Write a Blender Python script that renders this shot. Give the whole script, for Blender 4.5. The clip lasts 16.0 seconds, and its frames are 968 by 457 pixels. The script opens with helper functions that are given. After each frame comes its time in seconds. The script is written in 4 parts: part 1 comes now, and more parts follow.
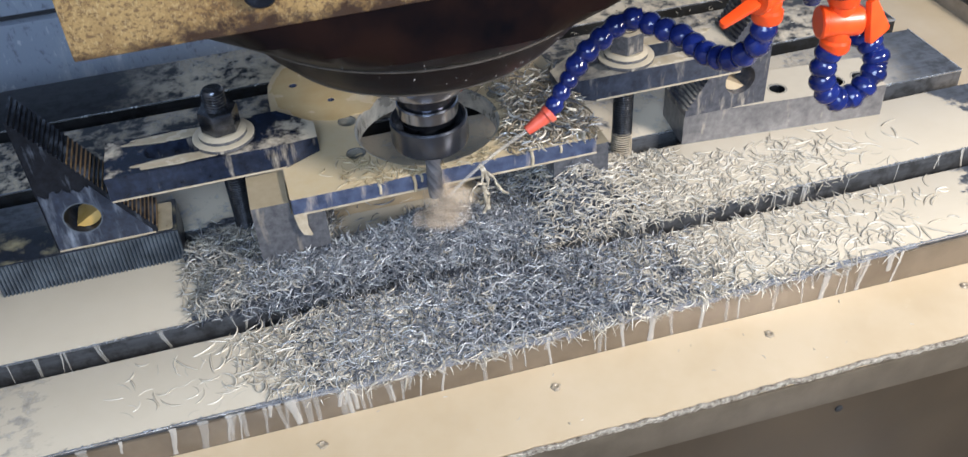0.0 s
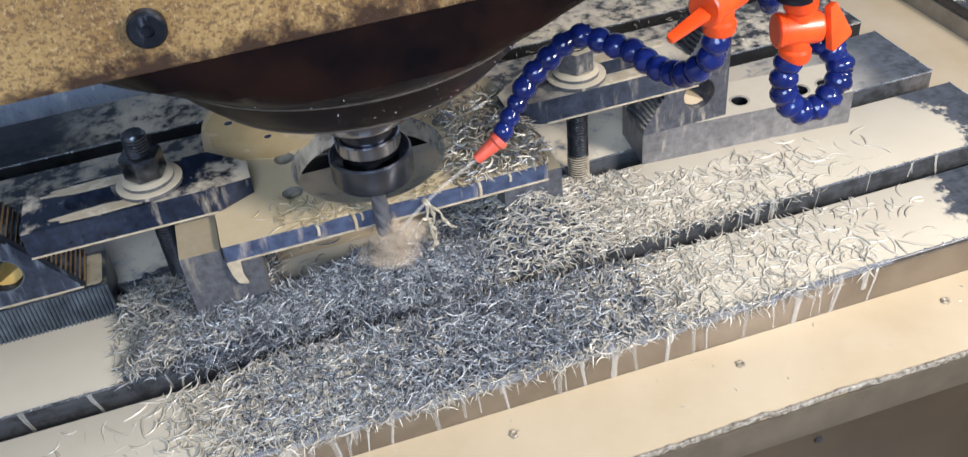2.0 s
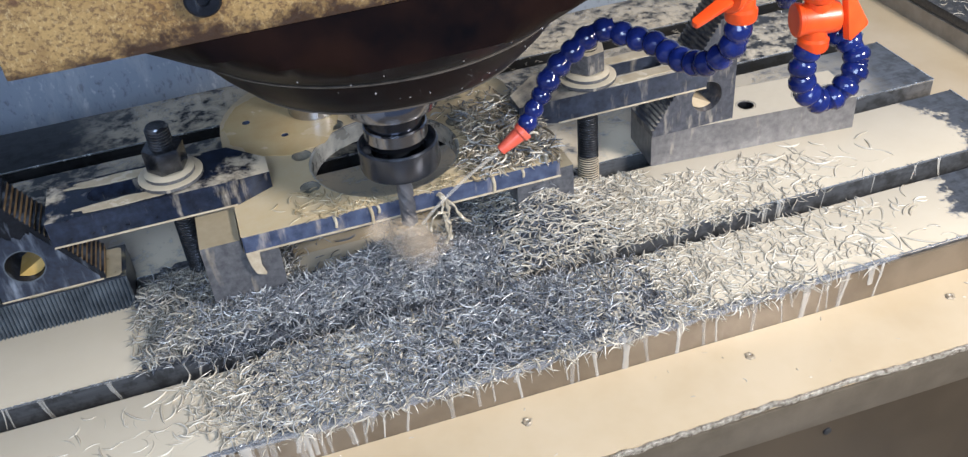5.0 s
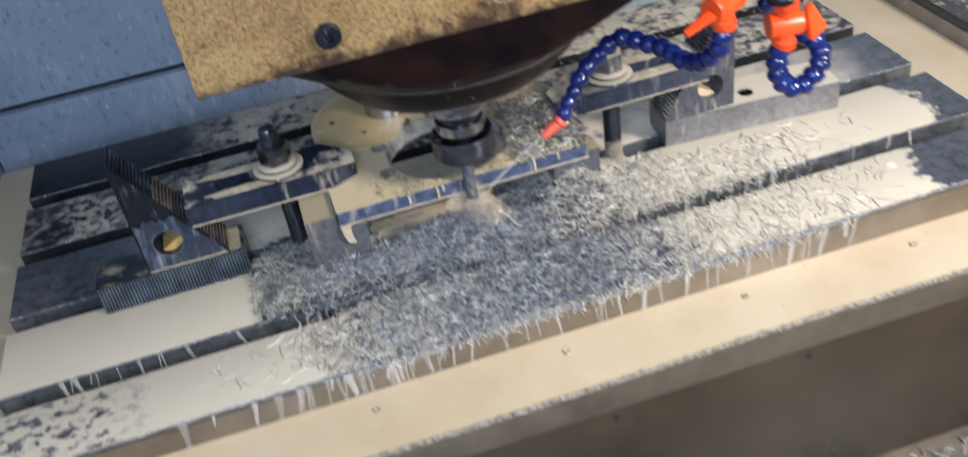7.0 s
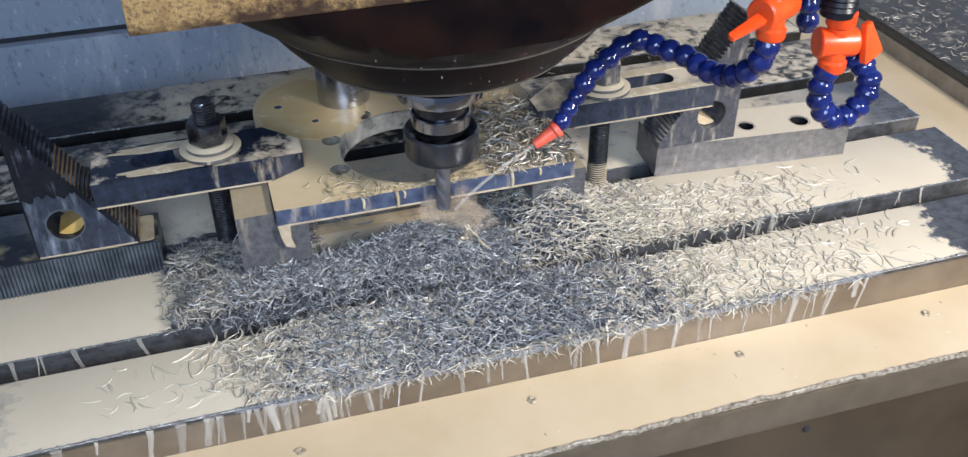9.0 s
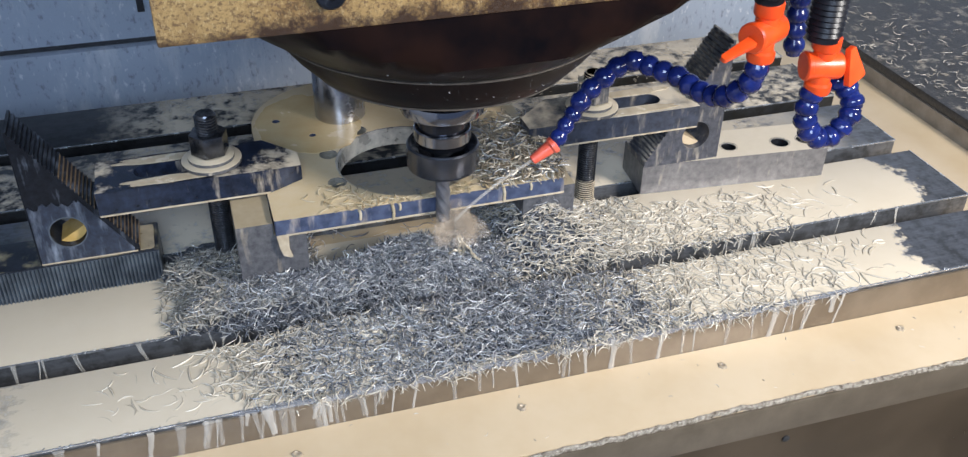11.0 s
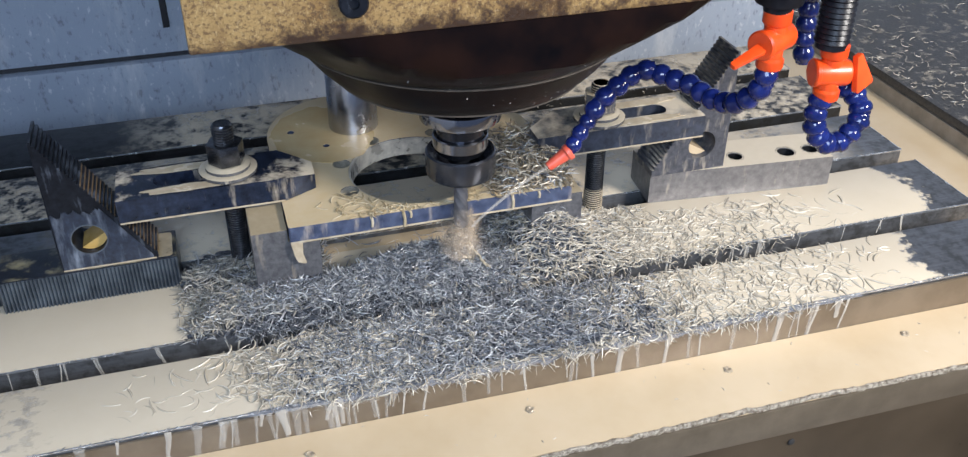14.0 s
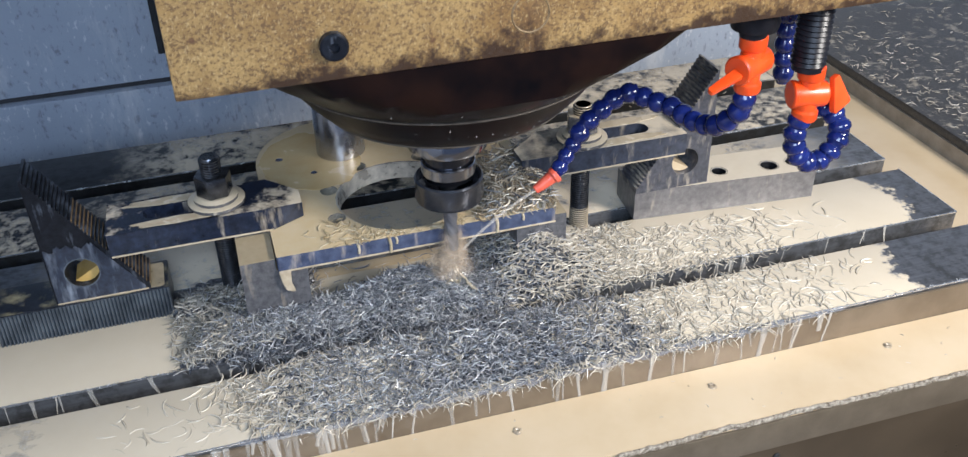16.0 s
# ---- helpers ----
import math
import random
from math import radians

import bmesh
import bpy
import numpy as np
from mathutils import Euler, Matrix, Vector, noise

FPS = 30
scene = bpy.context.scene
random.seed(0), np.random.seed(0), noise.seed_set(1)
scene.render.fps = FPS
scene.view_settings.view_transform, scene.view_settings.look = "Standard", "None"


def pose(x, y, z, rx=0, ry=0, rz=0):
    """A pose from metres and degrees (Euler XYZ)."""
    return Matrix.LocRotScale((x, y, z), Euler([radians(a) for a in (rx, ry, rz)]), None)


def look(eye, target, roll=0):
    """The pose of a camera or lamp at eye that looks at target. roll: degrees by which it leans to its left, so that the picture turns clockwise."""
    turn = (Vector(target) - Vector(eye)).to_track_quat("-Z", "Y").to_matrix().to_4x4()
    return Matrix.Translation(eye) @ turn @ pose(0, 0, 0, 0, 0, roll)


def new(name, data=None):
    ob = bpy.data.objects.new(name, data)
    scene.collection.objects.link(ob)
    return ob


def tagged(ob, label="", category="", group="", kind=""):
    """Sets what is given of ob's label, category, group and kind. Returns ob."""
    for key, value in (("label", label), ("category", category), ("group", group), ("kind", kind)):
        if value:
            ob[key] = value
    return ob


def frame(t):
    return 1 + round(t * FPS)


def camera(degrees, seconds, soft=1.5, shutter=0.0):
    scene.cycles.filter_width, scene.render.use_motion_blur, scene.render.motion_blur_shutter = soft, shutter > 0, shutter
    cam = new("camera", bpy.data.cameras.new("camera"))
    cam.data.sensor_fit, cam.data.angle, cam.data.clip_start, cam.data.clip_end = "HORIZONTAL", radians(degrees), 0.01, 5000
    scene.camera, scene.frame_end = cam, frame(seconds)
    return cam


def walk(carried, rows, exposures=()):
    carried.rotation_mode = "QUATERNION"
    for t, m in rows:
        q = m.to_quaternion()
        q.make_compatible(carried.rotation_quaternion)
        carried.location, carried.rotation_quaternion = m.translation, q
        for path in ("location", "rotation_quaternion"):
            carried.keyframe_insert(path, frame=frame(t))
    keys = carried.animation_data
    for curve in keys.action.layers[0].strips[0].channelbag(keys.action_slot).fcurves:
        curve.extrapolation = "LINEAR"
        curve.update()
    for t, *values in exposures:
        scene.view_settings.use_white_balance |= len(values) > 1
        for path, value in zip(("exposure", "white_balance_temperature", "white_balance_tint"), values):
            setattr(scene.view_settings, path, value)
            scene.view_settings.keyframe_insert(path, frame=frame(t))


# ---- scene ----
FEED = 0.00204  # table speed along its length, metres a second
cam = camera(53.0, 16.0, soft=1.3, shutter=0.5)
ROWS = [
    (0, -0.1401, -0.4194, 0.4550, -13.54, -39.49, -3.73),
    (0.5, -0.1407, -0.4063, 0.4450, -13.50, -40.87, -3.66),
    (1, -0.1325, -0.4022, 0.4269, -13.90, -40.20, -3.58),
    (1.5, -0.1140, -0.3927, 0.4434, -13.87, -40.28, -4.75),
    (2, -0.1010, -0.3896, 0.4377, -14.16, -38.61, -6.20),
    (2.5, -0.1106, -0.4031, 0.4453, -14.11, -37.83, -6.53),
    (3, -0.1160, -0.4030, 0.4320, -14.20, -37.55, -6.42),
    (5.3, -0.1231, -0.4116, 0.4257, -14.84, -36.59, -5.38),
    (5.5, -0.1423, -0.4057, 0.4302, -15.52, -36.71, -4.94),
    (6, -0.1749, -0.5082, 0.4612, -12.80, -37.28, -5.30),
    (6.5, -0.1367, -0.5769, 0.5083, -9.90, -38.41, -6.72),
    (7, -0.1495, -0.5449, 0.5083, -10.67, -36.74, -9.85),
    (7.5, -0.1736, -0.4504, 0.4350, -11.81, -35.09, -6.30),
    (8, -0.1896, -0.4580, 0.4414, -11.94, -35.39, -3.18),
    (8.5, -0.1641, -0.4357, 0.4296, -15.43, -35.45, -1.17),
    (9, -0.1629, -0.4481, 0.4362, -16.64, -35.50, -0.45),
    (9.2, -0.1756, -0.4541, 0.4362, -17.07, -35.36, 0.21),
    (11.5, -0.1796, -0.4677, 0.4448, -18.12, -33.89, 1.07),
    (12, -0.1818, -0.4701, 0.4443, -18.09, -33.65, 1.10),
    (12.5, -0.1811, -0.4732, 0.4479, -17.96, -33.61, 1.05),
    (13, -0.1775, -0.4764, 0.4482, -17.58, -33.49, 0.80),
    (13.5, -0.1820, -0.4801, 0.4499, -17.47, -33.52, 0.68),
    (14, -0.1781, -0.4852, 0.4458, -16.89, -33.15, 0.31),
    (14.5, -0.1777, -0.4856, 0.4486, -16.86, -33.22, 0.39),
    (15, -0.1725, -0.4874, 0.4588, -16.83, -33.36, 0.18),
    (15.5, -0.1678, -0.4895, 0.4581, -16.32, -33.17, -0.70),
    (16, -0.1627, -0.4903, 0.4667, -16.45, -33.11, -1.31),
]
walk(cam, [(t, pose(x - FEED * t, y, z, 90 + pitch, 0, yaw) @ pose(0, 0, 0, 0, 0, roll)) for t, x, y, z, yaw, pitch, roll in ROWS], [(0, 0.0, 6010, 10), (9, 0.0, 6060, 10), (16, 0.0, 6130, 10)])

# ---- light ----
world = bpy.data.worlds.new("workshop")
scene.world = world
world.use_nodes = True
wn = world.node_tree
wn.nodes["Background"].inputs[0].default_value = (0.42, 0.52, 0.75, 1)
wn.nodes["Background"].inputs[1].default_value = 0.35


def area_lamp(name, eye, target, size, power, colour):
    data = bpy.data.lights.new(name, "AREA")
    data.shape, data.size, data.size_y = "RECTANGLE", size[0], size[1]
    data.energy, data.color = power, colour
    ob = new(name, data)
    ob.matrix_world = look(eye, target)
    return ob


# the machine's own lamp, out of view on the right, and the daylight of the workshop through the open door
area_lamp("work_lamp", (0.71, -0.74, 0.68), (0.08, 0.12, 0.0), (0.30, 0.12), 25.5, (1.0, 0.925, 0.83))
area_lamp("door_daylight", (-0.40, -1.12, 0.80), (0.0, 0.2, 0.05), (0.8, 0.6), 25.0, (0.66, 0.80, 1.0))


# ---- materials ----
def material(name):
    m = bpy.data.materials.new(name)
    m.use_nodes = True
    return m, m.node_tree.nodes, m.node_tree.links, m.node_tree.nodes["Principled BSDF"]


def noise_node(nodes, links, scale, detail=4.0, rough=0.55, coords=None, stretch=None):
    n = nodes.new("ShaderNodeTexNoise")
    n.inputs["Scale"].default_value, n.inputs["Detail"].default_value, n.inputs["Roughness"].default_value = scale, detail, rough
    if coords is not None:
        if stretch:
            mp = nodes.new("ShaderNodeMapping")
            mp.inputs["Scale"].default_value = stretch
            links.new(coords, mp.inputs["Vector"])
            coords = mp.outputs["Vector"]
        links.new(coords, n.inputs["Vector"])
    return n.outputs["Fac"]


def ramp_node(nodes, links, fac, stops):
    r = nodes.new("ShaderNodeValToRGB")
    while len(r.color_ramp.elements) < len(stops):
        r.color_ramp.elements.new(0.5)
    for e, (p, c) in zip(r.color_ramp.elements, stops):
        e.position = p
        e.color = (c, c, c, 1) if isinstance(c, (int, float)) else (*c, 1)
    links.new(fac, r.inputs["Fac"])
    return r.outputs["Color"]


def mix_node(nodes, links, fac, a, b, kind="MIX"):
    n = nodes.new("ShaderNodeMix")
    n.data_type, n.blend_type = "RGBA", kind
    for socket, v in ((n.inputs[0], fac), (n.inputs[6], a), (n.inputs[7], b)):
        if isinstance(v, (int, float)):
            socket.default_value = v
        elif isinstance(v, tuple):
            socket.default_value = (*v, 1)
        else:
            links.new(v, socket)
    return n.outputs[2]


def math_node(nodes, links, op, a, b=0.0, clamp=False):
    n = nodes.new("ShaderNodeMath")
    n.operation, n.use_clamp = op, clamp
    for socket, v in zip(n.inputs, (a, b)):
        if isinstance(v, (int, float)):
            socket.default_value = v
        else:
            links.new(v, socket)
    return n.outputs[0]


def bump_node(nodes, links, bsdf, height, strength, distance=0.001):
    b = nodes.new("ShaderNodeBump")
    b.inputs["Strength"].default_value, b.inputs["Distance"].default_value = strength, distance
    links.new(height, b.inputs["Height"])
    links.new(b.outputs["Normal"], bsdf.inputs["Normal"])


CREAM, CREAM_DARK = (0.60, 0.52, 0.395), (0.52, 0.44, 0.325)


def plain(name, a, b, metal, rough, scale=60.0, bump=0.15, rough_b=None, detail=5.0):
    """Two tones by a noise, with a finer grain in the relief and the gloss."""
    m, nodes, links, bsdf = material(name)
    co = nodes.new("ShaderNodeTexCoord").outputs["Object"]
    n1 = noise_node(nodes, links, scale, detail, 0.6, co)
    n2 = noise_node(nodes, links, scale * 9, 3, 0.6, co)
    links.new(mix_node(nodes, links, ramp_node(nodes, links, n1, ((0.35, 0.0), (0.65, 1.0))), a, b), bsdf.inputs["Base Color"])
    bsdf.inputs["Metallic"].default_value = metal
    links.new(ramp_node(nodes, links, n1, ((0.3, rough), (0.7, rough_b or rough * 1.35))), bsdf.inputs["Roughness"])
    bump_node(nodes, links, bsdf, n2, bump, 0.0006)
    return m


def wetted(name, a, b, metal, rough, cover, side=0.45, scale=38.0, soft=0.08, bump=0.12, tones=(CREAM_DARK, CREAM)):
    """Metal on which milky coolant lies in patches on faces that look up (cover: 0 none, 1 all) and runs down the sides in smears (side)."""
    m, nodes, links, bsdf = material(name)
    co = nodes.new("ShaderNodeTexCoord").outputs["Object"]
    n1 = noise_node(nodes, links, scale * 5, 6, 0.66, co)
    n2 = noise_node(nodes, links, scale, 8, 0.66, co)
    n3 = noise_node(nodes, links, scale * 14, 3, 0.6, co)
    run = noise_node(nodes, links, scale * 3.2, 6, 0.62, co, (1, 1, 0.22))
    base = mix_node(nodes, links, ramp_node(nodes, links, n1, ((0.3, 0.0), (0.72, 1.0))), a, b)
    lie = ramp_node(nodes, links, n2, ((max(0.0, 0.72 - 0.5 * cover - soft), 0.0), (min(1.0, 0.72 - 0.5 * cover + soft), 1.0)))
    smear = ramp_node(nodes, links, run, ((0.66 - 0.28 * side, 0.0), (0.90 - 0.22 * side, 0.85)))
    geo = nodes.new("ShaderNodeNewGeometry")
    sep = nodes.new("ShaderNodeSeparateXYZ")
    links.new(geo.outputs["Normal"], sep.inputs[0])
    up = ramp_node(nodes, links, sep.outputs["Z"], ((0.4, 0.0), (0.8, 1.0)))
    lie = mix_node(nodes, links, up, smear, lie)
    milk = mix_node(nodes, links, n1, *tones)
    links.new(mix_node(nodes, links, lie, base, milk), bsdf.inputs["Base Color"])
    links.new(ramp_node(nodes, links, lie, ((0.0, metal), (0.6, 0.0))), bsdf.inputs["Metallic"])
    links.new(ramp_node(nodes, links, lie, ((0.0, rough), (1.0, 0.3))), bsdf.inputs["Roughness"])
    bump_node(nodes, links, bsdf, mix_node(nodes, links, 0.25, lie, n3), bump, 0.001)
    return m


def strip_material(name, lo, hi, cover, soft=0.02, holes=None, dark=1.0, fade=130.0):
    """Ground table strip under a film of coolant between two places along its length, patchy at the ends; cover as in
    wetted; dark scales the iron's colour for the light or shade it lies in.
    """
    m, nodes, links, bsdf = material(name)
    co = nodes.new("ShaderNodeTexCoord").outputs["Object"]
    sep = nodes.new("ShaderNodeSeparateXYZ")
    links.new(co, sep.inputs[0])
    big = noise_node(nodes, links, 26, 5, 0.6, co)
    fine = noise_node(nodes, links, 95, 5, 0.65, co)
    grain = noise_node(nodes, links, 420, 2, 0.5, co, (0.08, 1, 1))
    wob = math_node(nodes, links, "ADD", math_node(nodes, links, "MULTIPLY", big, 0.075), math_node(nodes, links, "MULTIPLY", fine, 0.06))
    wob = math_node(nodes, links, "SUBTRACT", wob, 0.0675)
    left = math_node(nodes, links, "ADD", math_node(nodes, links, "SUBTRACT", sep.outputs["X"], lo), wob)
    right = math_node(nodes, links, "ADD", math_node(nodes, links, "SUBTRACT", hi, sep.outputs["X"]), wob)
    inside = math_node(nodes, links, "MINIMUM", left, right)
    film = math_node(nodes, links, "MULTIPLY", inside, fade, clamp=True)
    mottle = math_node(nodes, links, "ADD", math_node(nodes, links, "MULTIPLY", fine, 0.6), math_node(nodes, links, "MULTIPLY", big, 0.4))
    patch = ramp_node(nodes, links, mottle, ((max(0.0, 0.72 - 0.45 * cover - soft), 0.0), (min(1.0, 0.72 - 0.45 * cover + soft), 1.0)))
    film = mix_node(nodes, links, 1.0, film, patch, "MULTIPLY") if cover < 1 else film
    if holes is not None:
        side = math_node(nodes, links, "MULTIPLY", math_node(nodes, links, "ADD", math_node(nodes, links, "SUBTRACT", holes, sep.outputs["X"]), wob), 25.0, clamp=True)
        open_spots = ramp_node(nodes, links, noise_node(nodes, links, 130, 4, 0.6, co, (0.6, 1, 1)), ((0.50, 0.0), (0.58, 0.9)))
        film = mix_node(nodes, links, mix_node(nodes, links, 1.0, side, open_spots, "MULTIPLY"), film, (0.0, 0.0, 0.0))
    geo = nodes.new("ShaderNodeNewGeometry")
    gs = nodes.new("ShaderNodeSeparateXYZ")
    links.new(geo.outputs["Normal"], gs.inputs[0])
    film = mix_node(nodes, links, 1.0, film, ramp_node(nodes, links, gs.outputs["Z"], ((0.4, 0.03), (0.9, 1.0))), "MULTIPLY")
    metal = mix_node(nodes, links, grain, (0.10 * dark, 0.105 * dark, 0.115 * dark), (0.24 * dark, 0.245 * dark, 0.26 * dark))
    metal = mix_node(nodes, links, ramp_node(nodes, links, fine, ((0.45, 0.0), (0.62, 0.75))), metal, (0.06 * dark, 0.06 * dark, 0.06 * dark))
    milk = mix_node(nodes, links, big, CREAM_DARK, CREAM)
    links.new(mix_node(nodes, links, film, metal, milk), bsdf.inputs["Base Color"])
    links.new(ramp_node(nodes, links, film, ((0.0, 0.75), (0.5, 0.0))), bsdf.inputs["Metallic"])
    links.new(ramp_node(nodes, links, film, ((0.0, 0.36), (1.0, 0.24))), bsdf.inputs["Roughness"])
    bump_node(nodes, links, bsdf, mix_node(nodes, links, 0.06, film, grain), 0.3, 0.0012)
    return m


def paint_material():
    m, nodes, links, bsdf = material("rust_speckled_cream_paint")
    co = nodes.new("ShaderNodeTexCoord").outputs["Object"]
    n1, n2 = noise_node(nodes, links, 26, 6, 0.65, co), noise_node(nodes, links, 520, 4, 0.7, co, (0.8, 1, 1))
    n3, n4 = noise_node(nodes, links, 700, 3, 0.6, co, (1.3, 1, 0.7)), noise_node(nodes, links, 150, 5, 0.65, co)
    sep = nodes.new("ShaderNodeSeparateXYZ")
    links.new(co, sep.inputs[0])
    base = mix_node(nodes, links, ramp_node(nodes, links, n1, ((0.36, 0.0), (0.64, 1.0))), (0.285, 0.183, 0.070), (0.185, 0.106, 0.036))
    runs = noise_node(nodes, links, 34, 6, 0.68, co, (1.6, 1, 0.22))
    base = mix_node(nodes, links, ramp_node(nodes, links, runs, ((0.52, 0.0), (0.70, 0.7))), base, (0.115, 0.058, 0.020))
    stain = noise_node(nodes, links, 15, 7, 0.7, co)
    base = mix_node(nodes, links, ramp_node(nodes, links, stain, ((0.50, 0.0), (0.65, 0.72))), base, (0.085, 0.043, 0.018))
    grime = math_node(nodes, links, "ADD", math_node(nodes, links, "MULTIPLY", n2, 0.78), math_node(nodes, links, "MULTIPLY", n4, 0.22))
    base = mix_node(nodes, links, ramp_node(nodes, links, grime, ((0.475, 0.0), (0.575, 0.78))), base, (0.075, 0.038, 0.015))
    base = mix_node(nodes, links, ramp_node(nodes, links, n3, ((0.57, 0.0), (0.67, 0.6))), base, (0.40, 0.29, 0.14))
    vor = nodes.new("ShaderNodeTexVoronoi")
    vor.inputs["Scale"].default_value = 55
    links.new(co, vor.inputs["Vector"])
    big = ramp_node(nodes, links, math_node(nodes, links, "ADD", vor.outputs["Distance"], math_node(nodes, links, "MULTIPLY", n4, 0.5)), ((0.30, 0.85), (0.37, 0.0)))
    base = mix_node(nodes, links, big, base, (0.065, 0.026, 0.011))
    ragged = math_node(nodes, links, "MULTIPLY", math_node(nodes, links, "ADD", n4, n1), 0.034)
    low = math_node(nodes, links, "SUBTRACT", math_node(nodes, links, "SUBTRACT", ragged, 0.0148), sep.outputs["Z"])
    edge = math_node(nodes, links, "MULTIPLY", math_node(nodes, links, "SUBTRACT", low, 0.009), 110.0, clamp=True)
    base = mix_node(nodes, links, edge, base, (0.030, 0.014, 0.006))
    links.new(base, bsdf.inputs["Base Color"])
    links.new(ramp_node(nodes, links, n2, ((0.4, 0.38), (0.7, 0.7))), bsdf.inputs["Roughness"])
    bump_node(nodes, links, bsdf, n2, 0.35, 0.001)
    return m


def wall_material():
    m, nodes, links, bsdf = material("dirty_grey_sheet_metal")
    co = nodes.new("ShaderNodeTexCoord").outputs["Object"]
    n1, n2 = noise_node(nodes, links, 7, 5, 0.6, co), noise_node(nodes, links, 120, 6, 0.7, co, (1.2, 1, 0.6))
    n3 = noise_node(nodes, links, 30, 5, 0.7, co, (1, 1, 0.25))
    base = mix_node(nodes, links, n1, (0.255, 0.292, 0.355), (0.36, 0.405, 0.48))
    base = mix_node(nodes, links, ramp_node(nodes, links, n2, ((0.57, 0.0), (0.66, 0.6))), base, (0.11, 0.115, 0.135))
    base = mix_node(nodes, links, ramp_node(nodes, links, n2, ((0.32, 0.7), (0.40, 0.0))), base, (0.62, 0.63, 0.64))
    base = mix_node(nodes, links, ramp_node(nodes, links, n3, ((0.54, 0.0), (0.72, 0.55))), base, (0.56, 0.57, 0.58))
    links.new(base, bsdf.inputs["Base Color"])
    links.new(ramp_node(nodes, links, n1, ((0.3, 0.3), (0.7, 0.5))), bsdf.inputs["Roughness"])
    bump_node(nodes, links, bsdf, n2, 0.15, 0.001)
    return m


def chip_material(name, a, b, metal, rough):
    m, nodes, links, bsdf = material(name)
    geo = nodes.new("ShaderNodeNewGeometry")
    r = geo.outputs["Random Per Island"]
    links.new(ramp_node(nodes, links, r, ((0.0, a), (0.55, tuple(0.7 * x + 0.3 * y for x, y in zip(a, b))), (1.0, b))), bsdf.inputs["Base Color"])
    bsdf.inputs["Metallic"].default_value = metal
    links.new(ramp_node(nodes, links, r, ((0.0, rough), (1.0, rough * 1.6))), bsdf.inputs["Roughness"])
    return m


def clear_material(name, colour, alpha, rough):
    m, nodes, links, bsdf = material(name)
    bsdf.inputs["Base Color"].default_value = (*colour, 1)
    bsdf.inputs["Alpha"].default_value = alpha
    bsdf.inputs["Roughness"].default_value = rough
    return m


BLACK_STEEL = wetted("black_oxide_steel", (0.003, 0.0035, 0.005), (0.012, 0.014, 0.020), 0.1, 0.34, 0.16, 0.30, scale=45, soft=0.14, tones=((0.10, 0.12, 0.16), (0.22, 0.25, 0.30)))
# navy base: cool daylight mirrored in the strap's sides, held in the colour
STRAP_STEEL = wetted("wet_clamp_steel", (0.004, 0.006, 0.012), (0.020, 0.029, 0.056), 0.2, 0.26, 0.30, 0.38, scale=26, soft=0.06)
# lighter steels for the right-hand clamp: the lamp's brightness is in their colour
LIT_STRAP = wetted("lit_streaked_clamp_steel", (0.02, 0.024, 0.036), (0.06, 0.07, 0.10), 0.3, 0.28, 0.5, 0.40, scale=30, soft=0.12)
LIT_WEDGE = wetted("lit_wedge_steel", (0.03, 0.032, 0.04), (0.10, 0.102, 0.12), 0.25, 0.32, 0.3, 0.5, scale=40, soft=0.12)
for _m, _level in ((BLACK_STEEL, 0.2), (STRAP_STEEL, 0.35)):
    _m.node_tree.nodes["Principled BSDF"].inputs["Specular IOR Level"].default_value = _level
WET_FACE = wetted("wet_blue_face", (0.008, 0.011, 0.020), (0.030, 0.040, 0.066), 0.15, 0.3, 0.2, 0.62, scale=42, soft=0.1, tones=((0.14, 0.17, 0.22), (0.28, 0.31, 0.36)))
TOOTH_STEEL = plain("toothed_steel", (0.05, 0.06, 0.075), (0.12, 0.14, 0.165), 0.3, 0.3, 60, 0.2)
STUD_STEEL = plain("stud_steel", (0.05, 0.053, 0.06), (0.17, 0.175, 0.19), 0.9, 0.2, 140)
BAR_STEEL = wetted("grey_bar_steel", (0.11, 0.105, 0.108), (0.24, 0.23, 0.225), 0.45, 0.32, 1.1, 0.16, scale=30)
SUPPORT_STEEL = wetted("dull_support_steel", (0.07, 0.07, 0.078), (0.18, 0.176, 0.18), 0.4, 0.32, 0.95, 0.3, scale=40, tones=((0.30, 0.235, 0.14), (0.42, 0.34, 0.225)))
WASHER_STEEL = wetted("wet_washer_steel", (0.07, 0.07, 0.078), (0.18, 0.176, 0.18), 0.4, 0.25, 1.0, 0.4, scale=60, tones=((0.42, 0.345, 0.235), (0.52, 0.44, 0.32)))
BASE_STEEL = wetted("wet_black_base", (0.005, 0.006, 0.009), (0.020, 0.025, 0.036), 0.15, 0.3, 0.34, 0.12, scale=50, tones=((0.15, 0.135, 0.075), (0.27, 0.24, 0.15)))
# bare sides coloured blue for the daylight they reflect
PLATE_STEEL = wetted("wet_workpiece_steel", (0.05, 0.065, 0.12), (0.14, 0.17, 0.27), 0.5, 0.24, 1.35, 0.36, scale=22, tones=((0.53, 0.39, 0.20), (0.59, 0.49, 0.335)))
BORE_STEEL = plain("bored_steel", (0.36, 0.345, 0.31), (0.66, 0.63, 0.56), 0.6, 0.25, 110)
